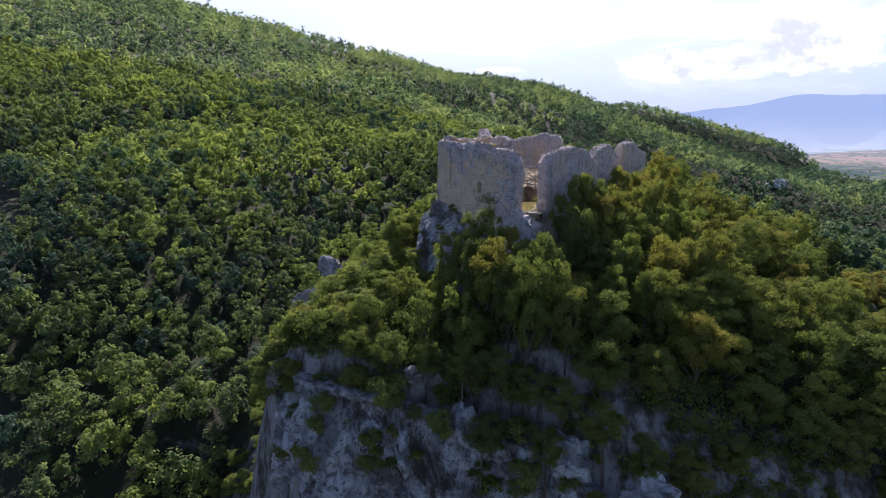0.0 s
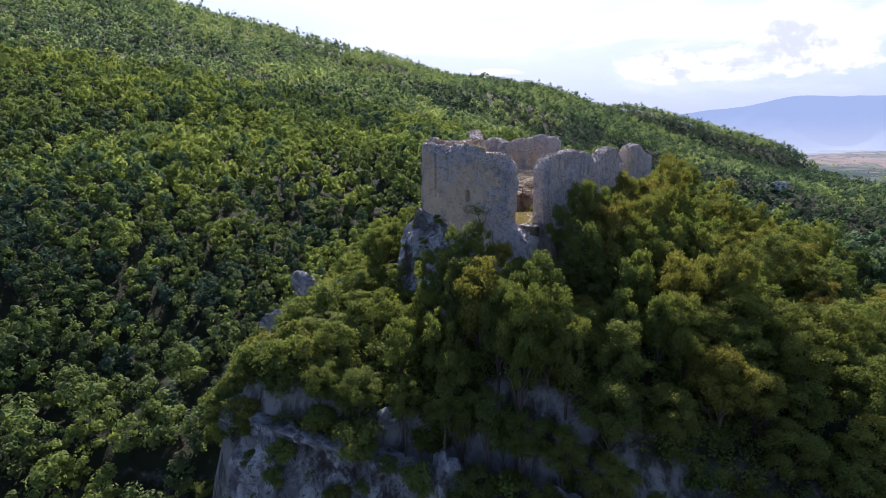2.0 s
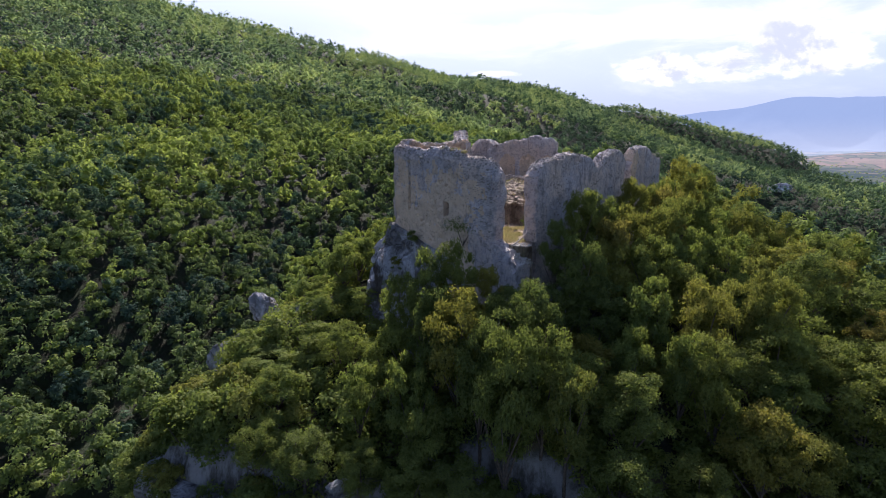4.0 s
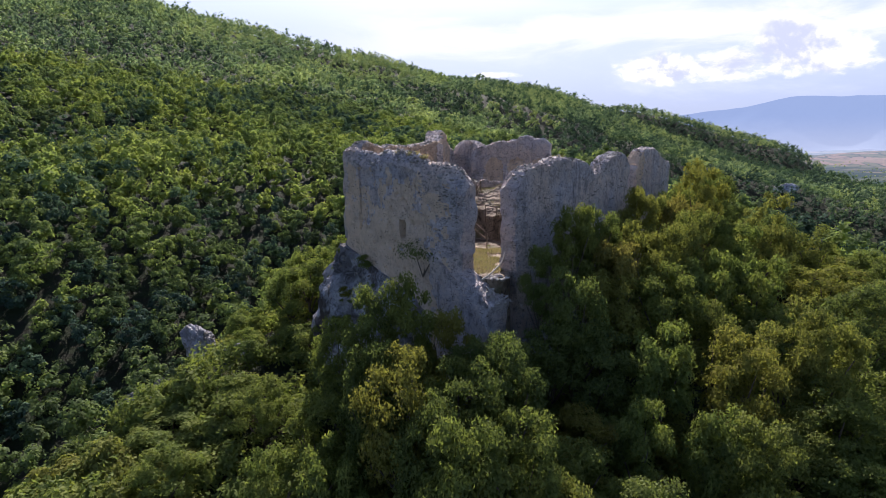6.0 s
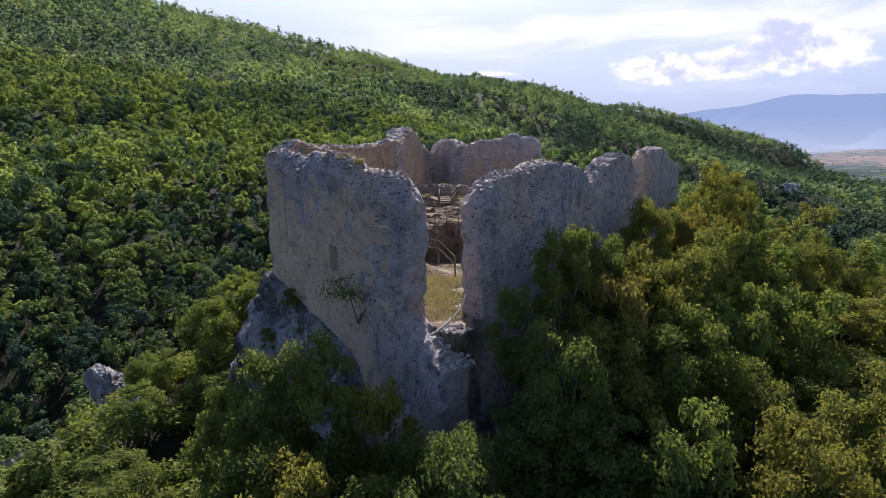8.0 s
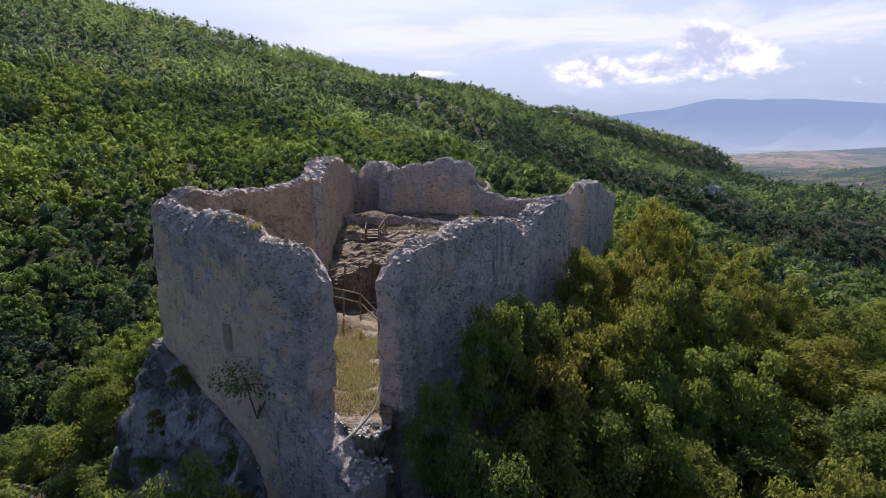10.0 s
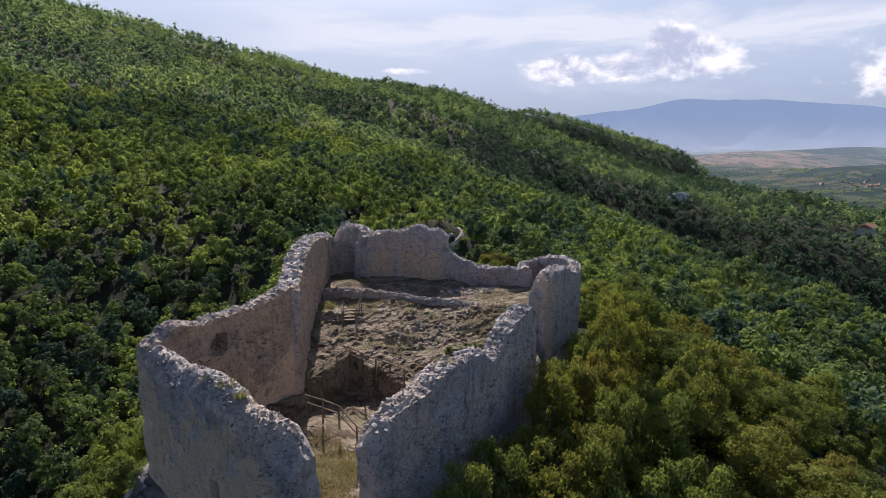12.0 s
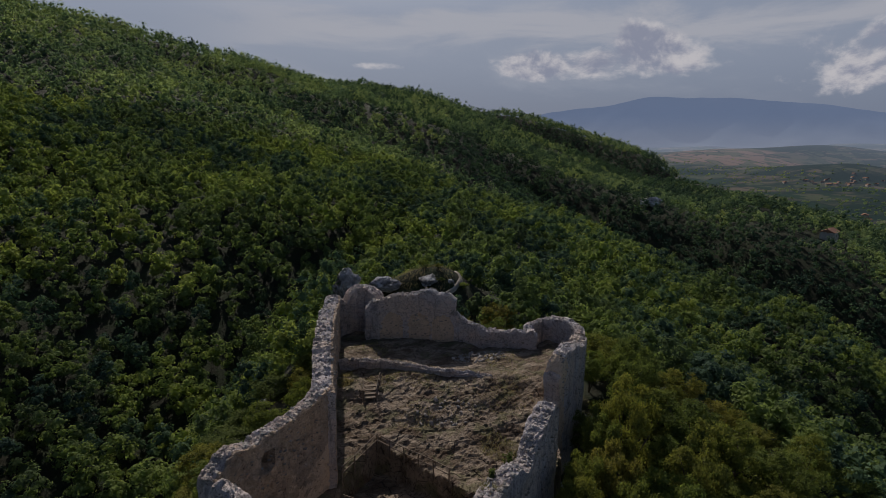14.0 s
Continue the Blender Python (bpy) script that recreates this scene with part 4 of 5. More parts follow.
def build_woods():
    """The woodland beyond the single trees: many small crowns in one mesh for each depth."""
    rng = np.random.default_rng(77)

    def forest(name, r0, r1, gap, leaves, leaf, wide, label):
        pts = []
        reach = r1 + 30
        gx, gy = np.meshgrid(np.arange(-reach, reach, gap), np.arange(-40 if r1 < 200 else 40, reach, gap))
        x, y = gx.ravel() + rng.uniform(-0.42, 0.42, gx.size) * gap, gy.ravel() + rng.uniform(-0.42, 0.42, gx.size) * gap
        r = np.hypot(x - 6, y - 25)
        az = np.degrees(np.arctan2(x - 6, y - 10))
        keep = (r > r0) & (r <= r1) & (az > (-52 if r0 == 0 else -44)) & (az < (60 if r0 == 0 else 53))
        if r0 == 0:
            keep &= ((x - 9) ** 2 + (y - 52) ** 2 > 43**2) & ~((y > 24) & (y < 42) & (x < 12) & (x > -20))
        x, y = x[keep], y[keep]
        z = land(x, y)
        ok = (z > -94) & (((x - 15) / 9.5) ** 2 + ((y - 104) / 7) ** 2 > 1)
        ok &= y < crest_line(x, y) + 42
        ok &= (np.hypot(x - 237, y - 396) > 9) & (np.hypot((x - 300) / 30, (y - 318) / 9) > 1)
        x, y, z = x[ok], y[ok], z[ok]
        verts = []
        count = len(x)
        tall = rng.uniform(0.7, 1.4, count) * wide * (1.0 + 0.25 * smooth_noise(np.stack([x, y, 0 * x], -1), 40, 4))
        kinds = 10
        shapes = [crown_points(rng, leaves, 0.92, 1.42, -0.10, 7 if leaves < 100 else 13 if leaves < 400 else 20, (0.75, 1.2), 0.95) for _ in range(kinds)]
        # dark leaves along the gullies paint in their shade; others are scattered evergreens
        dark_tree = np.maximum(near_line(x, y, GULLY_FAR, 80), near_line(x, y, GULLY_NEAR, 60)) + 0.25 * smooth_noise(np.stack([x, y, 0 * x], -1), 30, 14) > 0.42
        stands = smooth_noise(np.stack([x, y, 0 * x], -1), 55, 24) + 0.6 * smooth_noise(np.stack([x, y, 0 * x], -1), 16, 25)
        dark_tree |= rng.random(count) < np.where(stands > 0.35, 0.5, 0.05)
        dark_tree |= (x > 45) & (rng.random(count) < 0.3)
        dark = []
        hearts = [clump_hearts(rng, shape[2], shape[3], 0.95, 0.5 if leaves < 100 else 0.66) for shape in shapes]
        pick = rng.integers(0, kinds, count)
        turn = rng.uniform(0, math.tau, count)
        for k in range(kinds):
            idx = np.where(pick == k)[0]
            at, out, mid, size = shapes[k]
            c, s = np.cos(turn[idx])[:, None], np.sin(turn[idx])[:, None]

            def spun(p):
                return np.stack([c * p[None, :, 0] - s * p[None, :, 1], s * p[None, :, 0] + c * p[None, :, 1], np.repeat(p[None, :, 2], len(idx), 0)], -1)

            w = (tall[idx] * rng.uniform(0.85, 1.15, len(idx)))[:, None, None]
            cen = spun(at) * w + np.stack([x[idx], y[idx], z[idx]], -1)[:, None]
            v, _, way = leaf_sprays(cen.reshape(-1, 3), spun(out).reshape(-1, 3), leaf, leaf * 0.8, rng, 0.5, loose=0.25)
            knobs, knob_ways = hearts[k]
            knobs = spun(knobs) * w + np.stack([x[idx], y[idx], z[idx]], -1)[:, None]
            v = np.concatenate([v.reshape(len(idx), -1, 3), knobs], 1)
            way = np.concatenate([way.reshape(len(idx), -1, 3), spun(knob_ways)], 1)
            for on, into in ((~dark_tree[idx], verts), (dark_tree[idx], dark)):
                m = int(on.sum())
                into.append((v[on].reshape(-1, 3), np.arange(m * v.shape[1]).reshape(-1, 3), way[on].reshape(-1, 3)))
        for vs, leafy, words in ((verts, LEAF_HAZED if r1 > 500 else LEAF_WOOD, label), (dark, LEAF_DARK, "dark evergreen trees, also standing in for shade in the mountainside gullies")):
            v, f, w = joined(*vs)
            if len(v):
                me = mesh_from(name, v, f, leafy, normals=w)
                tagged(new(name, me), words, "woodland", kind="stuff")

    forest("woodland", 0, 130, 4.2, 620, 0.38, 5.5, "dense green deciduous woodland filling the valley")
    forest("woodland", 130, 330, 4.9, 320, 0.54, 6.2, "dense green woodland on the mountainside")
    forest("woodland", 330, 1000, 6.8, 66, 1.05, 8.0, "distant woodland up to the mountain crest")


build_woods()

# ---- distance ----


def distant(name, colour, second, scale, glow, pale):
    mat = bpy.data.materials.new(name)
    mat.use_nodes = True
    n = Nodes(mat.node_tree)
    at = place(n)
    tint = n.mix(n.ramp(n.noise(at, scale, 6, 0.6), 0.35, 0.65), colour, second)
    # haze is painted as emission: pale at the foot, bluer higher up
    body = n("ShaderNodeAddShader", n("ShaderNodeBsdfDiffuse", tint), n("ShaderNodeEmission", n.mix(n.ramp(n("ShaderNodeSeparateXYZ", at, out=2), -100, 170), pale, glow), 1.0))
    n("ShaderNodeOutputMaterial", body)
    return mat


def build_mountains():
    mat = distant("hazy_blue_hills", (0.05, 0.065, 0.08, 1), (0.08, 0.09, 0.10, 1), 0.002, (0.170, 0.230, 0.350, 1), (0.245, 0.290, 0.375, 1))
    az = np.linspace(math.atan(-1.6), math.atan(3.0), 220)
    ratio = np.tan(az)
    rise = np.interp(ratio, [-1.6, 0.2, 0.30, 0.37, 0.47, 0.55, 0.60, 0.66, 0.75, 0.88, 1.0, 1.12, 1.6, 3.0], [0.02, 0.010, 0.022, 0.032, 0.051, 0.062, 0.0715, 0.0665, 0.0600, 0.0625, 0.056, 0.052, 0.045, 0.03])
    rows = np.linspace(0, 1, 16)
    r = 4250 + 420 * rows
    verts = []
    for k, t in enumerate(rows):
        far = r[k]
        y = far * np.cos(az)
        top = 18 + rise * y
        p = np.stack([far * np.sin(az), y, np.full_like(y, 7.0)], -1)
        z = -92 + (top + 92) * t**1.25 + rough_noise(p, 420, 4, 31) * 40 * math.sin(math.pi * t) + rough_noise(p, 160, 3, 33) * 5 + rough_noise(p, 700, 4, 35) * 22
        verts.append(np.stack([p[:, 0], p[:, 1], z], -1))
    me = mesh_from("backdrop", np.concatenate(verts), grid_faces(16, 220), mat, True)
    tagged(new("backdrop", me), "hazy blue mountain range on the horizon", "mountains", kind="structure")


def build_plain():
    """Fields of the far plain, with distance haze added as emission."""
    mat = bpy.data.materials.new("far_fields_with_haze")
    mat.use_nodes = True
    n = Nodes(mat.node_tree)
    at = place(n)
    cell = n.voronoi(n.stretch(at, (1, 0.6, 0)), 0.024, "F1", 1)
    pick = n.tree.nodes.new("ShaderNodeSeparateColor")
    n.put(pick.inputs[0], cell)
    field = n.mix(n.ramp(pick.outputs[0], 0.35, 0.6), (0.028, 0.046, 0.026, 1), (0.11, 0.092, 0.064, 1))
    field = n.mix(n.ramp(pick.outputs[1], 0.55, 0.8), field, (0.07, 0.08, 0.045, 1))
    ploughed = n.ramp(n("ShaderNodeVectorMath", at, (1400, 1830, -60), operation="DISTANCE", out=1), 300, 220)
    woods = n.ramp(n.noise(n.stretch(at, (0.6, 1.6, 0)), 0.0035, 7, 0.7), 0.47, 0.56)
    field = n.mix(n.math("MULTIPLY", woods, n.math("SUBTRACT", 1.0, ploughed)), field, (0.022, 0.036, 0.024, 1))
    field = n.mix(n.math("MULTIPLY", ploughed, 0.9), field, n.mix(n.ramp(pick.outputs[2], 0.3, 0.7), (0.18, 0.125, 0.09, 1), (0.09, 0.09, 0.05, 1)))
    hedge = n.ramp(n.voronoi(n.stretch(at, (1, 0.6, 0)), 0.024, "DISTANCE_TO_EDGE"), 0.10, 0.03, 0.0, 0.85)
    field = n.mix(n.math("MULTIPLY", hedge, n.ramp(n.noise(at, 0.01, 3), 0.4, 0.55)), field, (0.02, 0.032, 0.02, 1))
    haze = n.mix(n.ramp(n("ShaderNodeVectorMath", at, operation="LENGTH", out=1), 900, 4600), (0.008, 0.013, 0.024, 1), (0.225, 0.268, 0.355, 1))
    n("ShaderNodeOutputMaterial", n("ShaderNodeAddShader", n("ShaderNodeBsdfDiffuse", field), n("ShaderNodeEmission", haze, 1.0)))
    az = np.radians(np.linspace(18, 80, 100))
    r = np.linspace(620, 4700, 110)
    ga, gr = np.meshgrid(az, r)
    x, y = gr * np.sin(ga), gr * np.cos(ga)
    z = land(x, y) + 2.0
    faces = grid_faces(110, 100)[:, ::-1]
    faces = faces[((z.ravel()[faces] < -78) | (gr.ravel()[faces] > 1250)).all(1)]
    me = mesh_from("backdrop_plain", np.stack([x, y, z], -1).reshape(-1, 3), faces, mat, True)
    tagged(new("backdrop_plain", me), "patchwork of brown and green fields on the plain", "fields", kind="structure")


build_mountains()
build_plain()

# ---- fences, rubble and growth in the ruin ----


def court_at(x, y):
    return float(court_height(np.array([[x]]), np.array([[y]]))[0, 0])


def pole(a, b, r=0.05, sides=7):
    bm = bmesh.new()
    a, b = Vector(a), Vector(b)
    m = (b - a).to_track_quat("Z", "Y").to_matrix()
    rings = []
    for t, w in ((0, 1.0), (0.02, 1.1), (0.5, 1.0), (0.98, 0.95), (1, 0.8)):
        p = a.lerp(b, t)
        rings.append([bm.verts.new(p + m @ Vector((r * w * math.cos(k * math.tau / sides), r * w * math.sin(k * math.tau / sides), 0))) for k in range(sides)])
    for lo, hi in zip(rings, rings[1:]):
        for k in range(sides):
            bm.faces.new((lo[k], lo[(k + 1) % sides], hi[(k + 1) % sides], hi[k]))
    bm.faces.new(rings[0][::-1]), bm.faces.new(rings[-1])
    return bm_mesh("pole", bm, WOOD, True)


def fence(line, spacing, tall, label, rails=(0.55, 1.0)):
    """A post-and-rail fence along a line of (x, y, ground height)."""
    ob = tagged(new("fence"), label, "fence", "wooden fences in the ruin")
    rng = random.Random(len(line) * 7 + int(line[0][1]))
    feet = []
    for (a, b) in zip(line, line[1:]):
        a, b = Vector(a), Vector(b)
        count = max(1, round((b - a).length / spacing))
        feet += [a.lerp(b, k / count) for k in range(count)]
    feet.append(Vector(line[-1]))
    tops = []
    for p in feet:
        top = p + Vector((rng.uniform(-0.04, 0.04), rng.uniform(-0.04, 0.04), tall * rng.uniform(0.97, 1.05)))
        part("post", pole(p - Vector((0, 0, 0.4)), top, 0.055), ob)
        tops.append((p, top))
    for (p0, t0), (p1, t1) in zip(tops, tops[1:]):
        for r in rails:
            part("rail", pole(p0.lerp(t0, r) - (t1 - t0).normalized() * 0.06, p1.lerp(t1, r) + (t1 - t0).normalized() * 0.06, 0.038), ob)
    return ob


fence([(5.8, 64.4, 3.45), (8.35, 67.75, 3.55), (12.75, 62.9, 3.45)], 1.25, 1.05, "rustic wooden fence along the pit's edge")
fence([(5.9, 61.9, 3.1), (7.85, 60.3, 3.05), (8.85, 59.25, 2.35)], 1.1, 1.05, "wooden stair railing above the pit")
fence([(7.7, 72.6, 4.75), (7.75, 74.0, 5.0)], 0.7, 0.95, "short wooden handrail beside the steps")
fence([(8.7, 72.7, 4.8), (9.2, 74.8, 5.2)], 0.8, 0.95, "short wooden handrail beside the steps")


def wooden_steps():
    ob = tagged(new("wooden_steps"), "small flight of weathered wooden steps", "steps")
    for k in range(4):
        bm = bmesh.new()
        bmesh.ops.create_cube(bm, size=1, matrix=Matrix.Translation((8.2 + 0.06 * k, 72.9 + 0.42 * k, 4.95 + 0.13 * k)) @ Matrix.Diagonal((0.95, 0.34, 0.07, 1)))
        bmesh.ops.bevel(bm, geom=bm.edges[:], offset=0.012, segments=1, affect="EDGES")
        part("tread", bm_mesh("tread", bm, WOOD), ob)


wooden_steps()


def stone_mesh(seed, mat=None):
    bm = bmesh.new()
    bmesh.ops.create_icosphere(bm, subdivisions=1, radius=0.5)
    rng = random.Random(seed)
    for v in bm.verts:
        v.co = Vector((v.co.x * 1.15, v.co.y, v.co.z * 0.7)) * rng.uniform(0.72, 1.2)
    return bm_mesh("stone", bm, mat or STONE)


STONES = [stone_mesh(k) for k in range(7)]
WHITE_STONES = [stone_mesh(k, WHITE_STONE) for k in range(7)]


def loose_stones(wall, q, s, top, thick, count, seed, lean=0.0):
    """Stones lying bare along the broken top of a wall."""
    rng = random.Random(seed)
    d = np.gradient(q, axis=0)
    for _ in range(count):
        k = rng.randrange(3, len(s) - 3)
        nx, ny = d[k][1], -d[k][0]
        ln = math.hypot(nx, ny)
        a = rng.uniform(-0.46, 0.46)
        ob = new("stone", STONES[rng.randrange(7)])
        size = rng.uniform(0.08, 0.22) if rng.random() < 0.88 else rng.uniform(0.22, 0.36)
        z = top[k] + 0.10 * (1 - 4 * a * a) - lean * max(0, 2 * a) + 0.02
        ob.matrix_world = pose(q[k][0] + nx / ln * a * thick, q[k][1] + ny / ln * a * thick, z, rng.uniform(0, 40), rng.uniform(0, 40), rng.uniform(0, 360)) @ Matrix.Scale(size, 4)
        ob.parent = wall


for key, thick, count, lean in (("a", 1.15, 230, 0.7), ("b", 1.05, 170, 0), ("c", 1.45, 260, 0), ("e", 1.1, 90, 0), ("f", 0.9, 70, 0), ("g", 0.9, 70, 0), ("h", 1.35, 110, 0), ("i", 1.1, 260, 0), ("j", 0.6, 90, 0), ("d", 0.9, 40, 0)):
    wall, q, s, top = MASON[key]
    loose_stones(wall, q, s, top, thick, count, ord(key), lean)


def face_stones(key, count, seed, lo, hi, spots=None):
    """Blocks of the rubble core standing proud of a wall's weathered face, between two distances along it."""
    wall, q, s, top = MASON[key]
    thick = THICK[key]
    rng = random.Random(seed)
    d = np.gradient(q, axis=0)
    first, last = int(np.searchsorted(s, lo)), int(np.searchsorted(s, hi)) - 2
    for _ in range(count):
        k = rng.randrange(max(2, first), min(last, len(s) - 3))
        ln = math.hypot(*d[k])
        nx, ny = d[k][1] / ln, -d[k][0] / ln
        size = rng.uniform(0.12, 0.26)
        z = rng.uniform(spots[0] if spots else 2.5, top[k] - (1.1 if key == "a" else 0.35))
        out = thick / 2 + rng.uniform(-0.09, 0.0)
        ob = new("stone", STONES[rng.randrange(7)])
        ob.matrix_world = pose(q[k][0] + nx * out, q[k][1] + ny * out, z, 0, rng.uniform(-12, 12), math.degrees(math.atan2(d[k][1], d[k][0]))) @ Matrix.Diagonal((size, 0.26, size * rng.uniform(0.5, 0.8), 1))
        ob.parent = wall


THICK = dict(a=1.15, b=1.05, c=1.45, e=1.1, f=0.9, h=1.35, i=1.1)
for key, count, lo, hi, low in (("a", 130, 9.2, 11.2, -1.0), ("i", 290, 0, 16, 1.5), ("b", 120, 0.5, 9, 5.5), ("c", 220, 0, 23, 4.0), ("e", 110, 0, 9.6, 5.2), ("f", 60, 0, 8.5, 4.8), ("h", 110, 0, 9.5, 3.0)):
    face_stones(key, count, 100 + ord(key) + int(hi), lo, hi, (low,))


def resting_on(*things):
    """The height of the topmost surface of these things at a place, or None beside them."""
    at = np.array([v.co for t in things for v in t.data.vertices])
    at = at[at[:, 2] < 4.0]

    def height(x, y):
        near = at[np.hypot(at[:, 0] - x, at[:, 1] - y) < 0.2, 2]
        return near.max() if len(near) else None

    return height


def rubble_pile(name, x, y, wide, deep, count, seed, height, label, meshes=None, scale=1.0):
    ob = tagged(new(name), label, "rubble")
    rng = random.Random(seed)
    for _ in range(count):
        a, r = rng.uniform(0, math.tau), math.sqrt(rng.random())
        px, py = x + math.cos(a) * r * wide, y + math.sin(a) * r * deep
        if height(px, py) is None:
            continue
        st = new("stone", (meshes or STONES)[rng.randrange(7)])
        size = rng.uniform(0.12, 0.42) * scale
        st.matrix_world = pose(px, py, height(px, py) + size * 0.1, rng.uniform(0, 60), rng.uniform(0, 60), rng.uniform(0, 360)) @ Matrix.Scale(size, 4)
        st.parent = ob


BREACH = resting_on(MASON["k"][0], bpy.data.objects["courtyard"])
rubble_pile("rubble_pile", 8.75, 48.1, 0.75, 1.0, 190, 3, BREACH, "pale fallen stones in the breach of the wall", WHITE_STONES, 0.5)
rubble_pile("rubble_pile", 8.9, 59.2, 0.9, 0.6, 45, 6, court_at, "brown broken stones at the lip of the pit", None, 0.8)
rubble_pile("rubble_pile", 14.2, 70.3, 2.6, 1.8, 46, 4, court_at, "scattered broken stones on the courtyard rock")
rubble_pile("rubble_pile", 19.0, 78.6, 2.6, 1.2, 90, 5, court_at, "heap of fallen stones below the low wall")


def wall_foot_rubble():
    """Broken masonry lying where the wall meets the rock."""
    ob = tagged(new("foot_rubble"), "grey broken masonry along the foot of the wall", "rubble")
    rng = random.Random(15)
    for _ in range(90):
        p = PLINTH[rng.randrange(112, 147), rng.choice((1, 2, 3, 4, 5, 6))]
        st = new("stone", STONES[rng.randrange(7)])
        size = rng.uniform(0.10, 0.26)
        st.matrix_world = pose(p[0], p[1], p[2] - 0.2 * size, rng.uniform(0, 60), rng.uniform(0, 60), rng.uniform(0, 360)) @ Matrix.Scale(size, 4)
        st.parent = ob


wall_foot_rubble()


def dead_branch():
    ob = new("dead_branch")
    pts = [(7.75, 47.3, 2.95), (8.3, 47.6, 3.25), (8.9, 48.2, 3.7), (9.15, 48.9, 4.2)]
    bm = bmesh.new()
    for k, (a, b) in enumerate(zip(pts, pts[1:])):
        limb(bm, a, b, 0.055 - 0.012 * k, 0.045 - 0.012 * k)
    limb(bm, pts[1], (8.5, 48.4, 3.3), 0.03, 0.015)
    part("stick", bm_mesh("stick", bm, PALE), ob)
    tagged(ob, "bleached dead branch lying on the rubble", "branch")


PALE = material("bleached_wood", plain((0.48, 0.42, 0.34, 1), (0.34, 0.29, 0.23, 1), 10.0, 0.004))
dead_branch()


def shrub(name, x, y, z, wide, tall, leaves, leaf, seed, label, mat, stem=True):
    rng = np.random.default_rng(seed)
    ob = tagged(new(name), label, "shrub", "low shrubs on the rocks")
    at, out, mid, size = crown_points(rng, leaves, wide, tall, 0.0, 12)
    v, f, w = leaf_sprays(at, out, leaf, leaf * 0.8, rng, 0.6, loose=0.5)
    if stem:
        bm = bmesh.new()
        for k in range(4):
            a = rng.uniform(0, math.tau)
            limb(bm, (0, 0, -0.4), (math.cos(a) * wide * 0.3, math.sin(a) * wide * 0.3, tall * 0.6), 0.035, 0.012)
        part("stem", bm_mesh("stem", bm, BARK), ob)
    part("foliage", mesh_from("foliage", v, f, mat, normals=w), ob)
    ob.location = (x, y, z)
    return ob


shrub("wall_shrub", 4.5, 50.5, 2.7, 3.2, 2.6, 800, 0.11, 5, "sparse dark shrub rooted in the wall face", LEAF)
shrub("bush", 11.0, 61.7, 1.4, 1.5, 1.8, 700, 0.16, 6, "bright green bush at the bottom of the pit", LEAF)
shrub("bush", 9.6, 63.4, 1.0, 1.3, 0.8, 400, 0.15, 7, "low green weeds in the pit", LEAF)
shrub("bush", 15.1, 57.9, 7.6, 0.8, 0.9, 300, 0.12, 8, "small bush growing on top of the wall", LEAF)
shrub("bush", 13.4, 55.4, 8.7, 0.6, 0.7, 200, 0.12, 9, "small yellow-green bush on the wall top", LEAF)


def grass(name, patches, label, seed):
    """Blades of grass in round patches: x, y, radius, count, height of the ground, length."""
    rng = np.random.default_rng(seed)
    verts = []
    for x, y, r, count, ground, size in patches:
        a, d = rng.uniform(0, math.tau, count), r * np.sqrt(rng.random(count))
        px, py = x + np.cos(a) * d, y + np.sin(a) * d
        pz = court_height(px[None], py[None])[0] if ground is None else land(px, py) if ground < -5 else np.full(count, ground)
        lean = rng.normal(0, 0.45, (count, 2))
        ln = size * rng.uniform(0.5, 1.4, count)
        side = rng.normal(0, 1, (count, 2))
        side /= np.linalg.norm(side, axis=1)[:, None]
        w = 0.02
        root = np.stack([px, py, pz - 0.03], -1)
        tip = root + np.stack([lean[:, 0] * ln, lean[:, 1] * ln, ln], -1)
        mid = (root + tip) / 2
        sv = np.concatenate([side, np.zeros((count, 1))], 1) * w
        verts.append(np.stack([root - sv, root + sv, mid + sv * 0.8 + (tip - mid), tip - sv * 0.2], 1).reshape(-1, 3))
    v = np.concatenate(verts)
    tagged(new(name, mesh_from(name, v, np.arange(len(v)).reshape(-1, 4), GRASS)), label, "grass", kind="stuff")


grass("dry_grass", [(13.0, 104.0, 4.0, 900, -9.0, 0.3), (18.0, 104.0, 4.0, 900, -9.0, 0.3), (8.2, 50.5, 1.0, 900, None, 0.13), (7.9, 53.0, 1.4, 2000, None, 0.15), (7.6, 56.0, 1.7, 2600, None, 0.15), (9.3, 56.5, 1.6, 1000, None, 0.2), (7.2, 59.0, 1.3, 700, None, 0.2), (8.6, 58.6, 1.0, 700, None, 0.14),
                    (6.3, 75.5, 0.7, 700, None, 0.2), (6.4, 77.3, 0.6, 500, None, 0.2), (19.3, 71.5, 1.8, 420, None, 0.13), (20.6, 73.6, 1.8, 420, None, 0.13), (17.2, 66.0, 1.5, 700, None, 0.18),
                    (21.0, 77.5, 2.0, 500, None, 0.14), (9.0, 82.0, 2.0, 400, None, 0.14), (15.5, 71.5, 2.2, 350, None, 0.12), (9.6, 76.2, 1.6, 500, None, 0.15), (13.0, 75.4, 1.8, 500, None, 0.15), (11.5, 70.0, 1.6, 350, None, 0.14)], "straw-coloured dry grass on the courtyard", 3)
grass("wall_top_grass", [(3.1, 53.2, 0.3, 120, 9.4, 0.22), (3.9, 52.5, 0.35, 200, 9.3, 0.25), (4.6, 51.8, 0.25, 100, 9.2, 0.2), (12.9, 54.3, 0.4, 140, 8.9, 0.3)], "tufts of dry grass on the wall tops", 4)


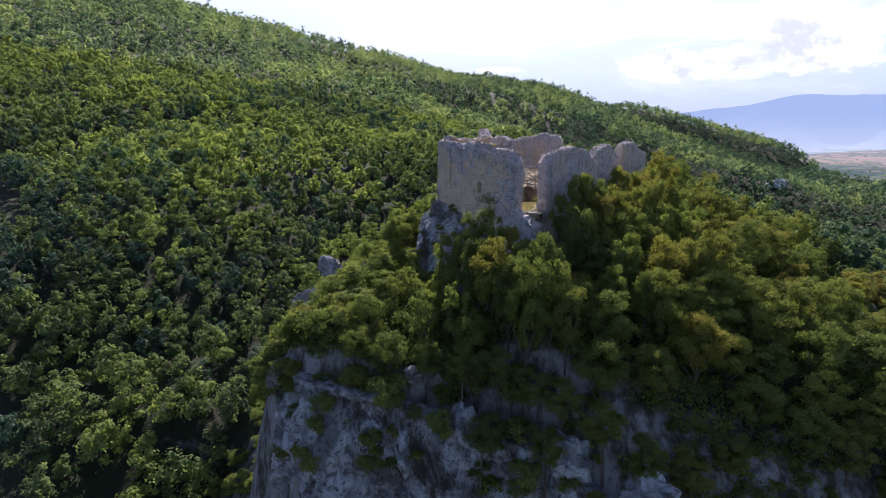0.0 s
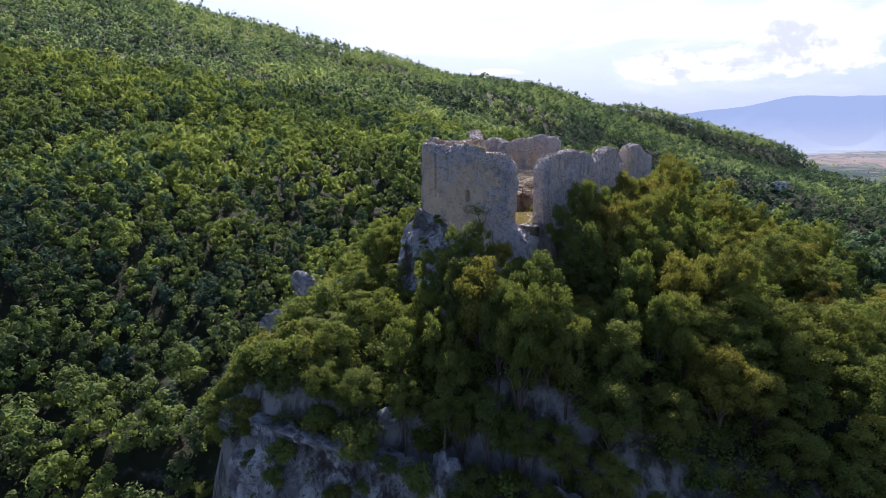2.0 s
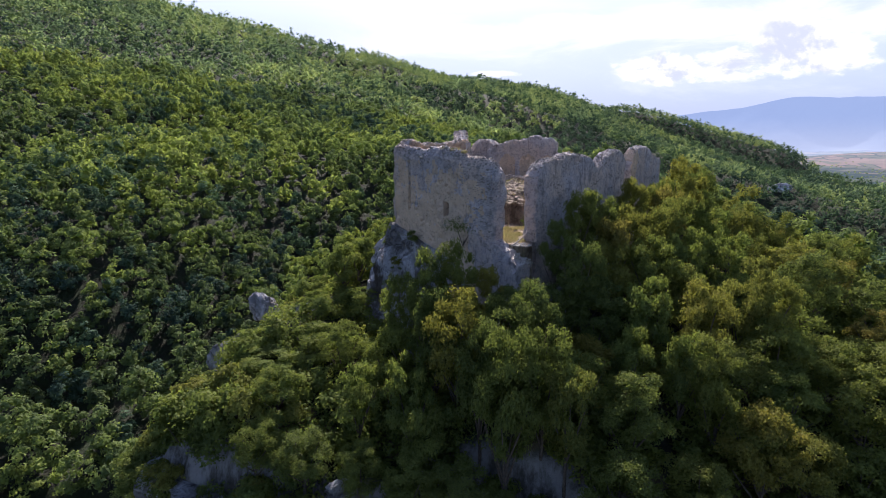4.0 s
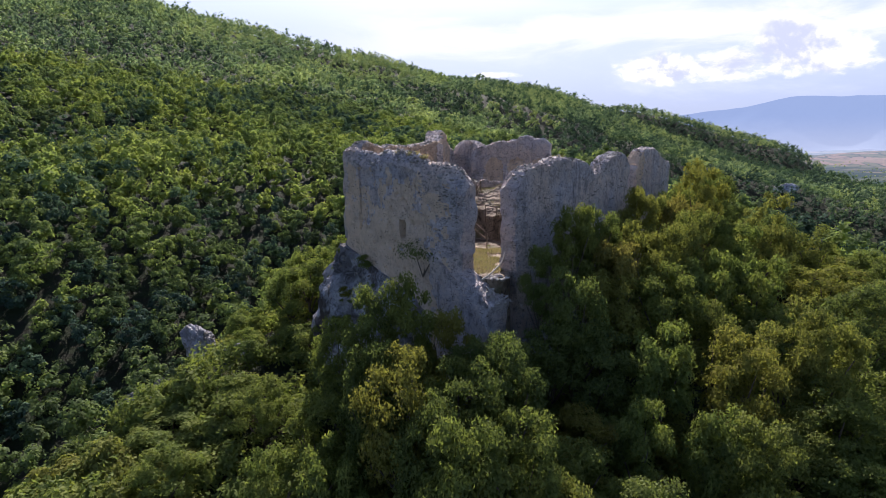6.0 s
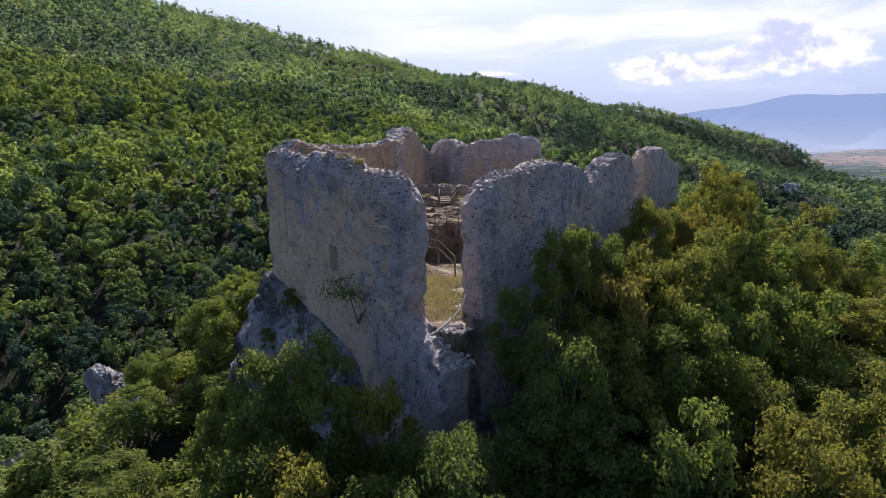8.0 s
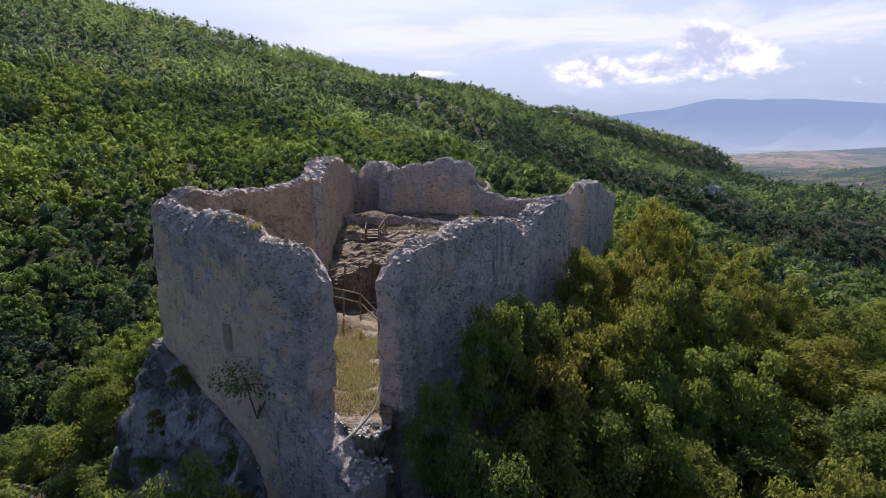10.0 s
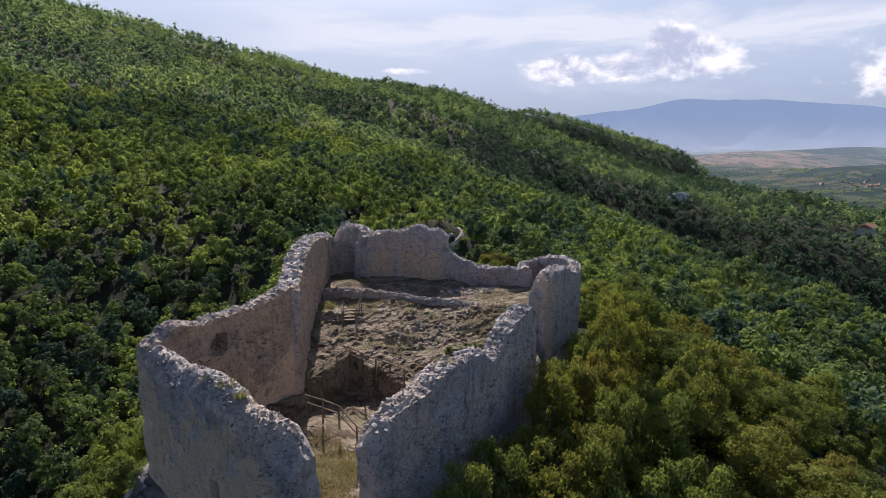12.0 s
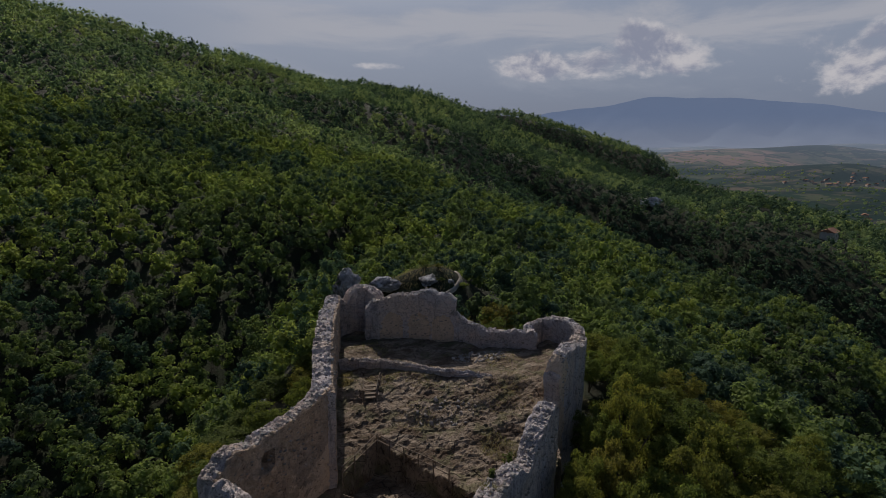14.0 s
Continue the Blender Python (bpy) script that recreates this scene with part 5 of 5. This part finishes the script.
# ---- crags ----
def crag(x, y, z, size, seed, label, squash=(1, 1, 1)):
    bm = bmesh.new()
    bmesh.ops.create_icosphere(bm, subdivisions=5, radius=1.0)
    co = np.array([v.co for v in bm.verts])
    d = 1 + rough_noise(co * (1, 1, 0.6) + seed * 7.3, 0.65, 5, seed, 0.58) * 0.36 + (cells(co + rough_noise(co, 0.5, 2, seed)[:, None] * 0.2, 0.42, seed) - 0.5) * 0.07
    for v, k in zip(bm.verts, d):
        v.co *= k
    ob = new("rock", bm_mesh("rock", bm, ROCK))
    ob.matrix_world = pose(x, y, z, 0, 0, seed * 47) @ Matrix.Diagonal((size * squash[0], size * squash[1], size * squash[2], 1))
    return tagged(ob, label, "rock", "limestone crags")


for k, (x, y, z, size, sq) in enumerate([(-15.2, 62.6, -6.5, 1.25, (0.8, 1.4, 1.1)), (-16.0, 57.0, -10.2, 1.5, (0.65, 1.3, 1.6)), (-15.4, 42.4, -11.6, 1.4, (0.9, 1.2, 1.2)), (-13.6, 47.0, -11.0, 1.2, (0.8, 1, 1.2)),
                                       (-2.7, 38.0, -9.6, 0.8, (1.3, 0.8, 0.7)), (1.5, 35.6, -13.0, 1.3, (1.2, 0.9, 1.3)), (9.5, 33.2, -14.6, 1.6, (1.4, 0.9, 1.2)),
                                       (15.0, 30.5, -16.0, 1.8, (1.2, 0.9, 0.9)), (-9.0, 56.5, -4.6, 0.9, (1, 1.3, 0.6)), (7.4, 105.0, 5.0, 1.9, (1.1, 1.0, 1.2)), (5.6, 100.5, 3.4, 1.4, (1.0, 1.0, 1.0)), (12.4, 103.6, 5.7, 1.4, (1.6, 1.0, 0.6)), (18.2, 104.0, 6.2, 1.4, (1.9, 1.0, 0.5)), (20.8, 103.6, 5.6, 1.1, (1.6, 0.9, 0.5)), (234, 396, None, 4.0, (1.5, 1.0, 0.8)), (242, 400, None, 3.2, (1.2, 1.0, 0.8))]):
    crag(x, y, land_at(x, y) + 2.2 if z is None else z, size, k + 1, "weathered pale limestone crag among bushes", sq)


def footpath():
    """A trodden bend of pale earth behind the ruin."""
    line = [(14.0, 98.4), (18.5, 99.6), (21.6, 101.4), (23.2, 104.0), (22.8, 107.0), (20.5, 109.5)]
    q, s, nrm = along_line(line, 0.4)
    off = np.linspace(-0.38, 0.38, 5)
    xy = q[:, None] + nrm[:, None] * off[None, :, None] * (1 + 0.2 * np.sin(s * 1.3))[:, None, None]
    z = land(xy[..., 0], xy[..., 1]) + 0.12
    z[:, [0, -1]] -= 0.5
    me = mesh_from("footpath", np.concatenate([xy, z[..., None]], -1).reshape(-1, 3), grid_faces(len(s), 5), PATH_EARTH, True)
    tagged(new("footpath", me), "pale trodden earth path curving round the hillock", "path", kind="structure")


PATH_EARTH = material("pale_path_earth", plain((0.33, 0.29, 0.24, 1), (0.22, 0.19, 0.15, 1), 2.0))
footpath()


# ---- shrubs on the cliff and the rocky slope ----
def cliff_shrubs():
    rng = random.Random(8)
    srcs = [shrub("shrub", -8, 38.5, land_at(-8, 38.5), 2.6, 2.0, 1500, 0.17, 60 + k, "dense green shrub on the rocky slope", LEAF_BUSH if k % 2 else LEAF) for k in range(4)]
    spots = []
    for _ in range(60):
        i = rng.randrange(8, CLIFF.shape[0] - 4)
        j = rng.choice([1, 2, 3, 5, 8, 12, 18, 26, 34, 44])
        spots.append(tuple(CLIFF[i, min(j, CLIFF.shape[1] - 1)] - np.array((0, 0.1, 0.3))))
    for _ in range(120):
        x, y = rng.uniform(-16, 18), rng.uniform(35.5, 47)
        if clear_of_ruin(x, y, 3.0):
            spots.append((x, y, land_at(x, y) - 0.2))
    for _ in range(46):
        x, y = rng.uniform(-16, -2), rng.uniform(46, 74)
        if clear_of_ruin(x, y, 2.5) and clear_of_crags(x, y):
            spots.append((x, y, land_at(x, y) - 0.2))
    for _ in range(18):
        x, y = rng.uniform(6, 23), rng.uniform(99.5, 109)
        spots.append((x, y, land_at(x, y) - 0.3, 0.55))
    for _ in range(42):
        i, j = rng.randrange(100, 150), rng.randrange(2, 22)
        spots.append((*(PLINTH[i, j] - np.array((0, 0, 0.35))), 0.36))
    for k, (p, cap) in enumerate([(s[:3], s[3] if len(s) > 3 else 9.0) for s in spots]):
        size = rng.uniform(0.5, 1.4) * min(1.0, cap)
        m = pose(*p, rng.uniform(-8, 8), rng.uniform(-8, 8), rng.uniform(0, 360))
        ob = copy_thing(srcs[k % 4], m)
        ob.matrix_basis = m @ Matrix.Diagonal((size, size, size * rng.uniform(0.8, 1.2), 1))


cliff_shrubs()


def undergrowth():
    """Low bushes that close the ground between the trees of the spur."""
    rng = np.random.default_rng(31)
    x, y = rng.uniform(-17, 46, 2600), rng.uniform(19, 78, 2600)
    ok = np.array([clear_of_ruin(a, b, 2.2) and clear_of_crags(a, b, 1.8) for a, b in zip(x, y)]) & (y > np.interp(x, [-17, -8, 3, 8, 46], [43, 37.5, 36, 32, 15]))
    ok &= ~((x > -12) & (x < 8) & (y > 38) & (rng.random(2600) < 0.45)) | (y < 48)
    x, y = x[ok], y[ok]
    z = land(x, y) - 0.25
    wide = rng.uniform(1.2, 3.0, len(x))
    at, out, mid, size = crown_points(rng, 210, 1.0, 0.85, 0.0, 12, (0.7, 1.3))
    turn = rng.uniform(0, math.tau, len(x))[:, None]
    c, s = np.cos(turn), np.sin(turn)
    spun = np.stack([c * at[None, :, 0] - s * at[None, :, 1], s * at[None, :, 0] + c * at[None, :, 1], np.repeat(at[None, :, 2], len(x), 0)], -1)
    cen = spun * wide[:, None, None] + np.stack([x, y, z], -1)[:, None]
    v, f, w = leaf_sprays(cen.reshape(-1, 3), np.repeat(out[None], len(x), 0).reshape(-1, 3), 0.22, 0.18, rng, 0.7)
    tagged(new("undergrowth", mesh_from("undergrowth", v, f, LEAF_BUSH, normals=w)), "tangled green undergrowth covering the steep spur", "undergrowth", kind="stuff")


undergrowth()

# ---- houses far off ----
PLASTER = material("pale_plaster", plain((0.50, 0.45, 0.40, 1), (0.40, 0.36, 0.32, 1), 0.8))
TILES = material("terracotta_tiles", plain((0.30, 0.15, 0.09, 1), (0.22, 0.12, 0.08, 1), 2.0))
DARK = material("dark_panes", plain((0.03, 0.035, 0.04, 1), (0.05, 0.05, 0.055, 1), 3.0), 0.3)


def box_mesh(name, x, y, z, w, d, h, mat):
    bm = bmesh.new()
    bmesh.ops.create_cube(bm, size=1, matrix=Matrix.Translation((x, y, z + h / 2)) @ Matrix.Diagonal((w, d, h, 1)))
    return bm_mesh(name, bm, mat)


def house(w=11.0, d=8.0, h=5.5, label="small plastered house with a tiled roof"):
    ob = tagged(new("house"), label, "house", "houses below the mountain")
    part("wall", box_mesh("wall", 0, 0, -2, w, d, h + 2, PLASTER), ob)
    bm = bmesh.new()
    a = [bm.verts.new(p) for p in ((-w / 2 - 0.5, -d / 2 - 0.5, h), (w / 2 + 0.5, -d / 2 - 0.5, h), (w / 2 + 0.5, d / 2 + 0.5, h), (-w / 2 - 0.5, d / 2 + 0.5, h), (-w / 2 - 0.5, 0, h + 2.2), (w / 2 + 0.5, 0, h + 2.2))]
    for f in ((0, 1, 5, 4), (2, 3, 4, 5), (1, 2, 5), (3, 0, 4), (3, 2, 1, 0)):
        bm.faces.new([a[k] for k in f])
    part("roof", bm_mesh("roof", bm, TILES), ob, "terracotta tiled roof")
    for k in range(3):
        part("window", box_mesh("window", -w / 2 + w * (k + 0.5) / 3, -d / 2 - 0.02, h * 0.45, 1.0, 0.12, 1.4, DARK), ob)
    return ob


def village():
    rng = random.Random(21)
    src = house()
    src.matrix_basis = pose(319, 324, land_at(319, 324), 0, 0, 30)
    for x, y, turn, size in ((668, 632, 20, 0.9), (690, 655, 55, 1.0), (716, 640, 10, 0.85), (742, 668, 40, 1.0), (705, 690, 70, 0.8)):
        m = pose(x, y, land_at(x, y), 0, 0, turn)
        copy_thing(src, m).matrix_basis = m @ Matrix.Scale(size, 4)
    for k in range(44):
        x = 1020 + k * 10 + rng.uniform(-8, 8)
        y = 1085 + rng.uniform(-60, 60)
        m = pose(x, y, land_at(x, y) + 2.0, 0, 0, rng.uniform(0, 90))
        ob = copy_thing(src, m)
        size = rng.uniform(0.55, 0.95)
        ob.matrix_basis = m @ Matrix.Diagonal((size, size, size * 0.8, 1))


village()


def plain_groves():
    """Hedges and copses scattered over the plain."""
    rng = np.random.default_rng(9)
    a, r = np.radians(rng.uniform(28, 60, 5000)), 520 + 1700 * rng.random(5000) ** 1.3
    x, y = 6 + r * np.sin(a), r * np.cos(a)
    keep = (smooth_noise(np.stack([x * 0.6, y * 1.4, 0 * x], -1), 110, 3) > -0.05) | (rng.random(len(x)) < 0.1)
    x, y = x[keep], y[keep]
    z = land(x, y) + 1
    at, out, mid, size = crown_points(rng, 18, 1.0, 0.8, 0.0, 5, (0.75, 1.2))
    broad = rng.uniform(3.5, 7, len(x))[:, None, None]
    cen = at[None] * broad + np.stack([x, y, z], -1)[:, None]
    v, f, w = leaf_sprays(cen.reshape(-1, 3), np.repeat(out[None], len(x), 0).reshape(-1, 3), 2.0, 1.7, rng, 0.4)
    tagged(new("copses", mesh_from("copses", v, f, LEAF_HAZED, normals=w)), "dark hedges and copses dotting the plain", "woodland", kind="stuff")


plain_groves()
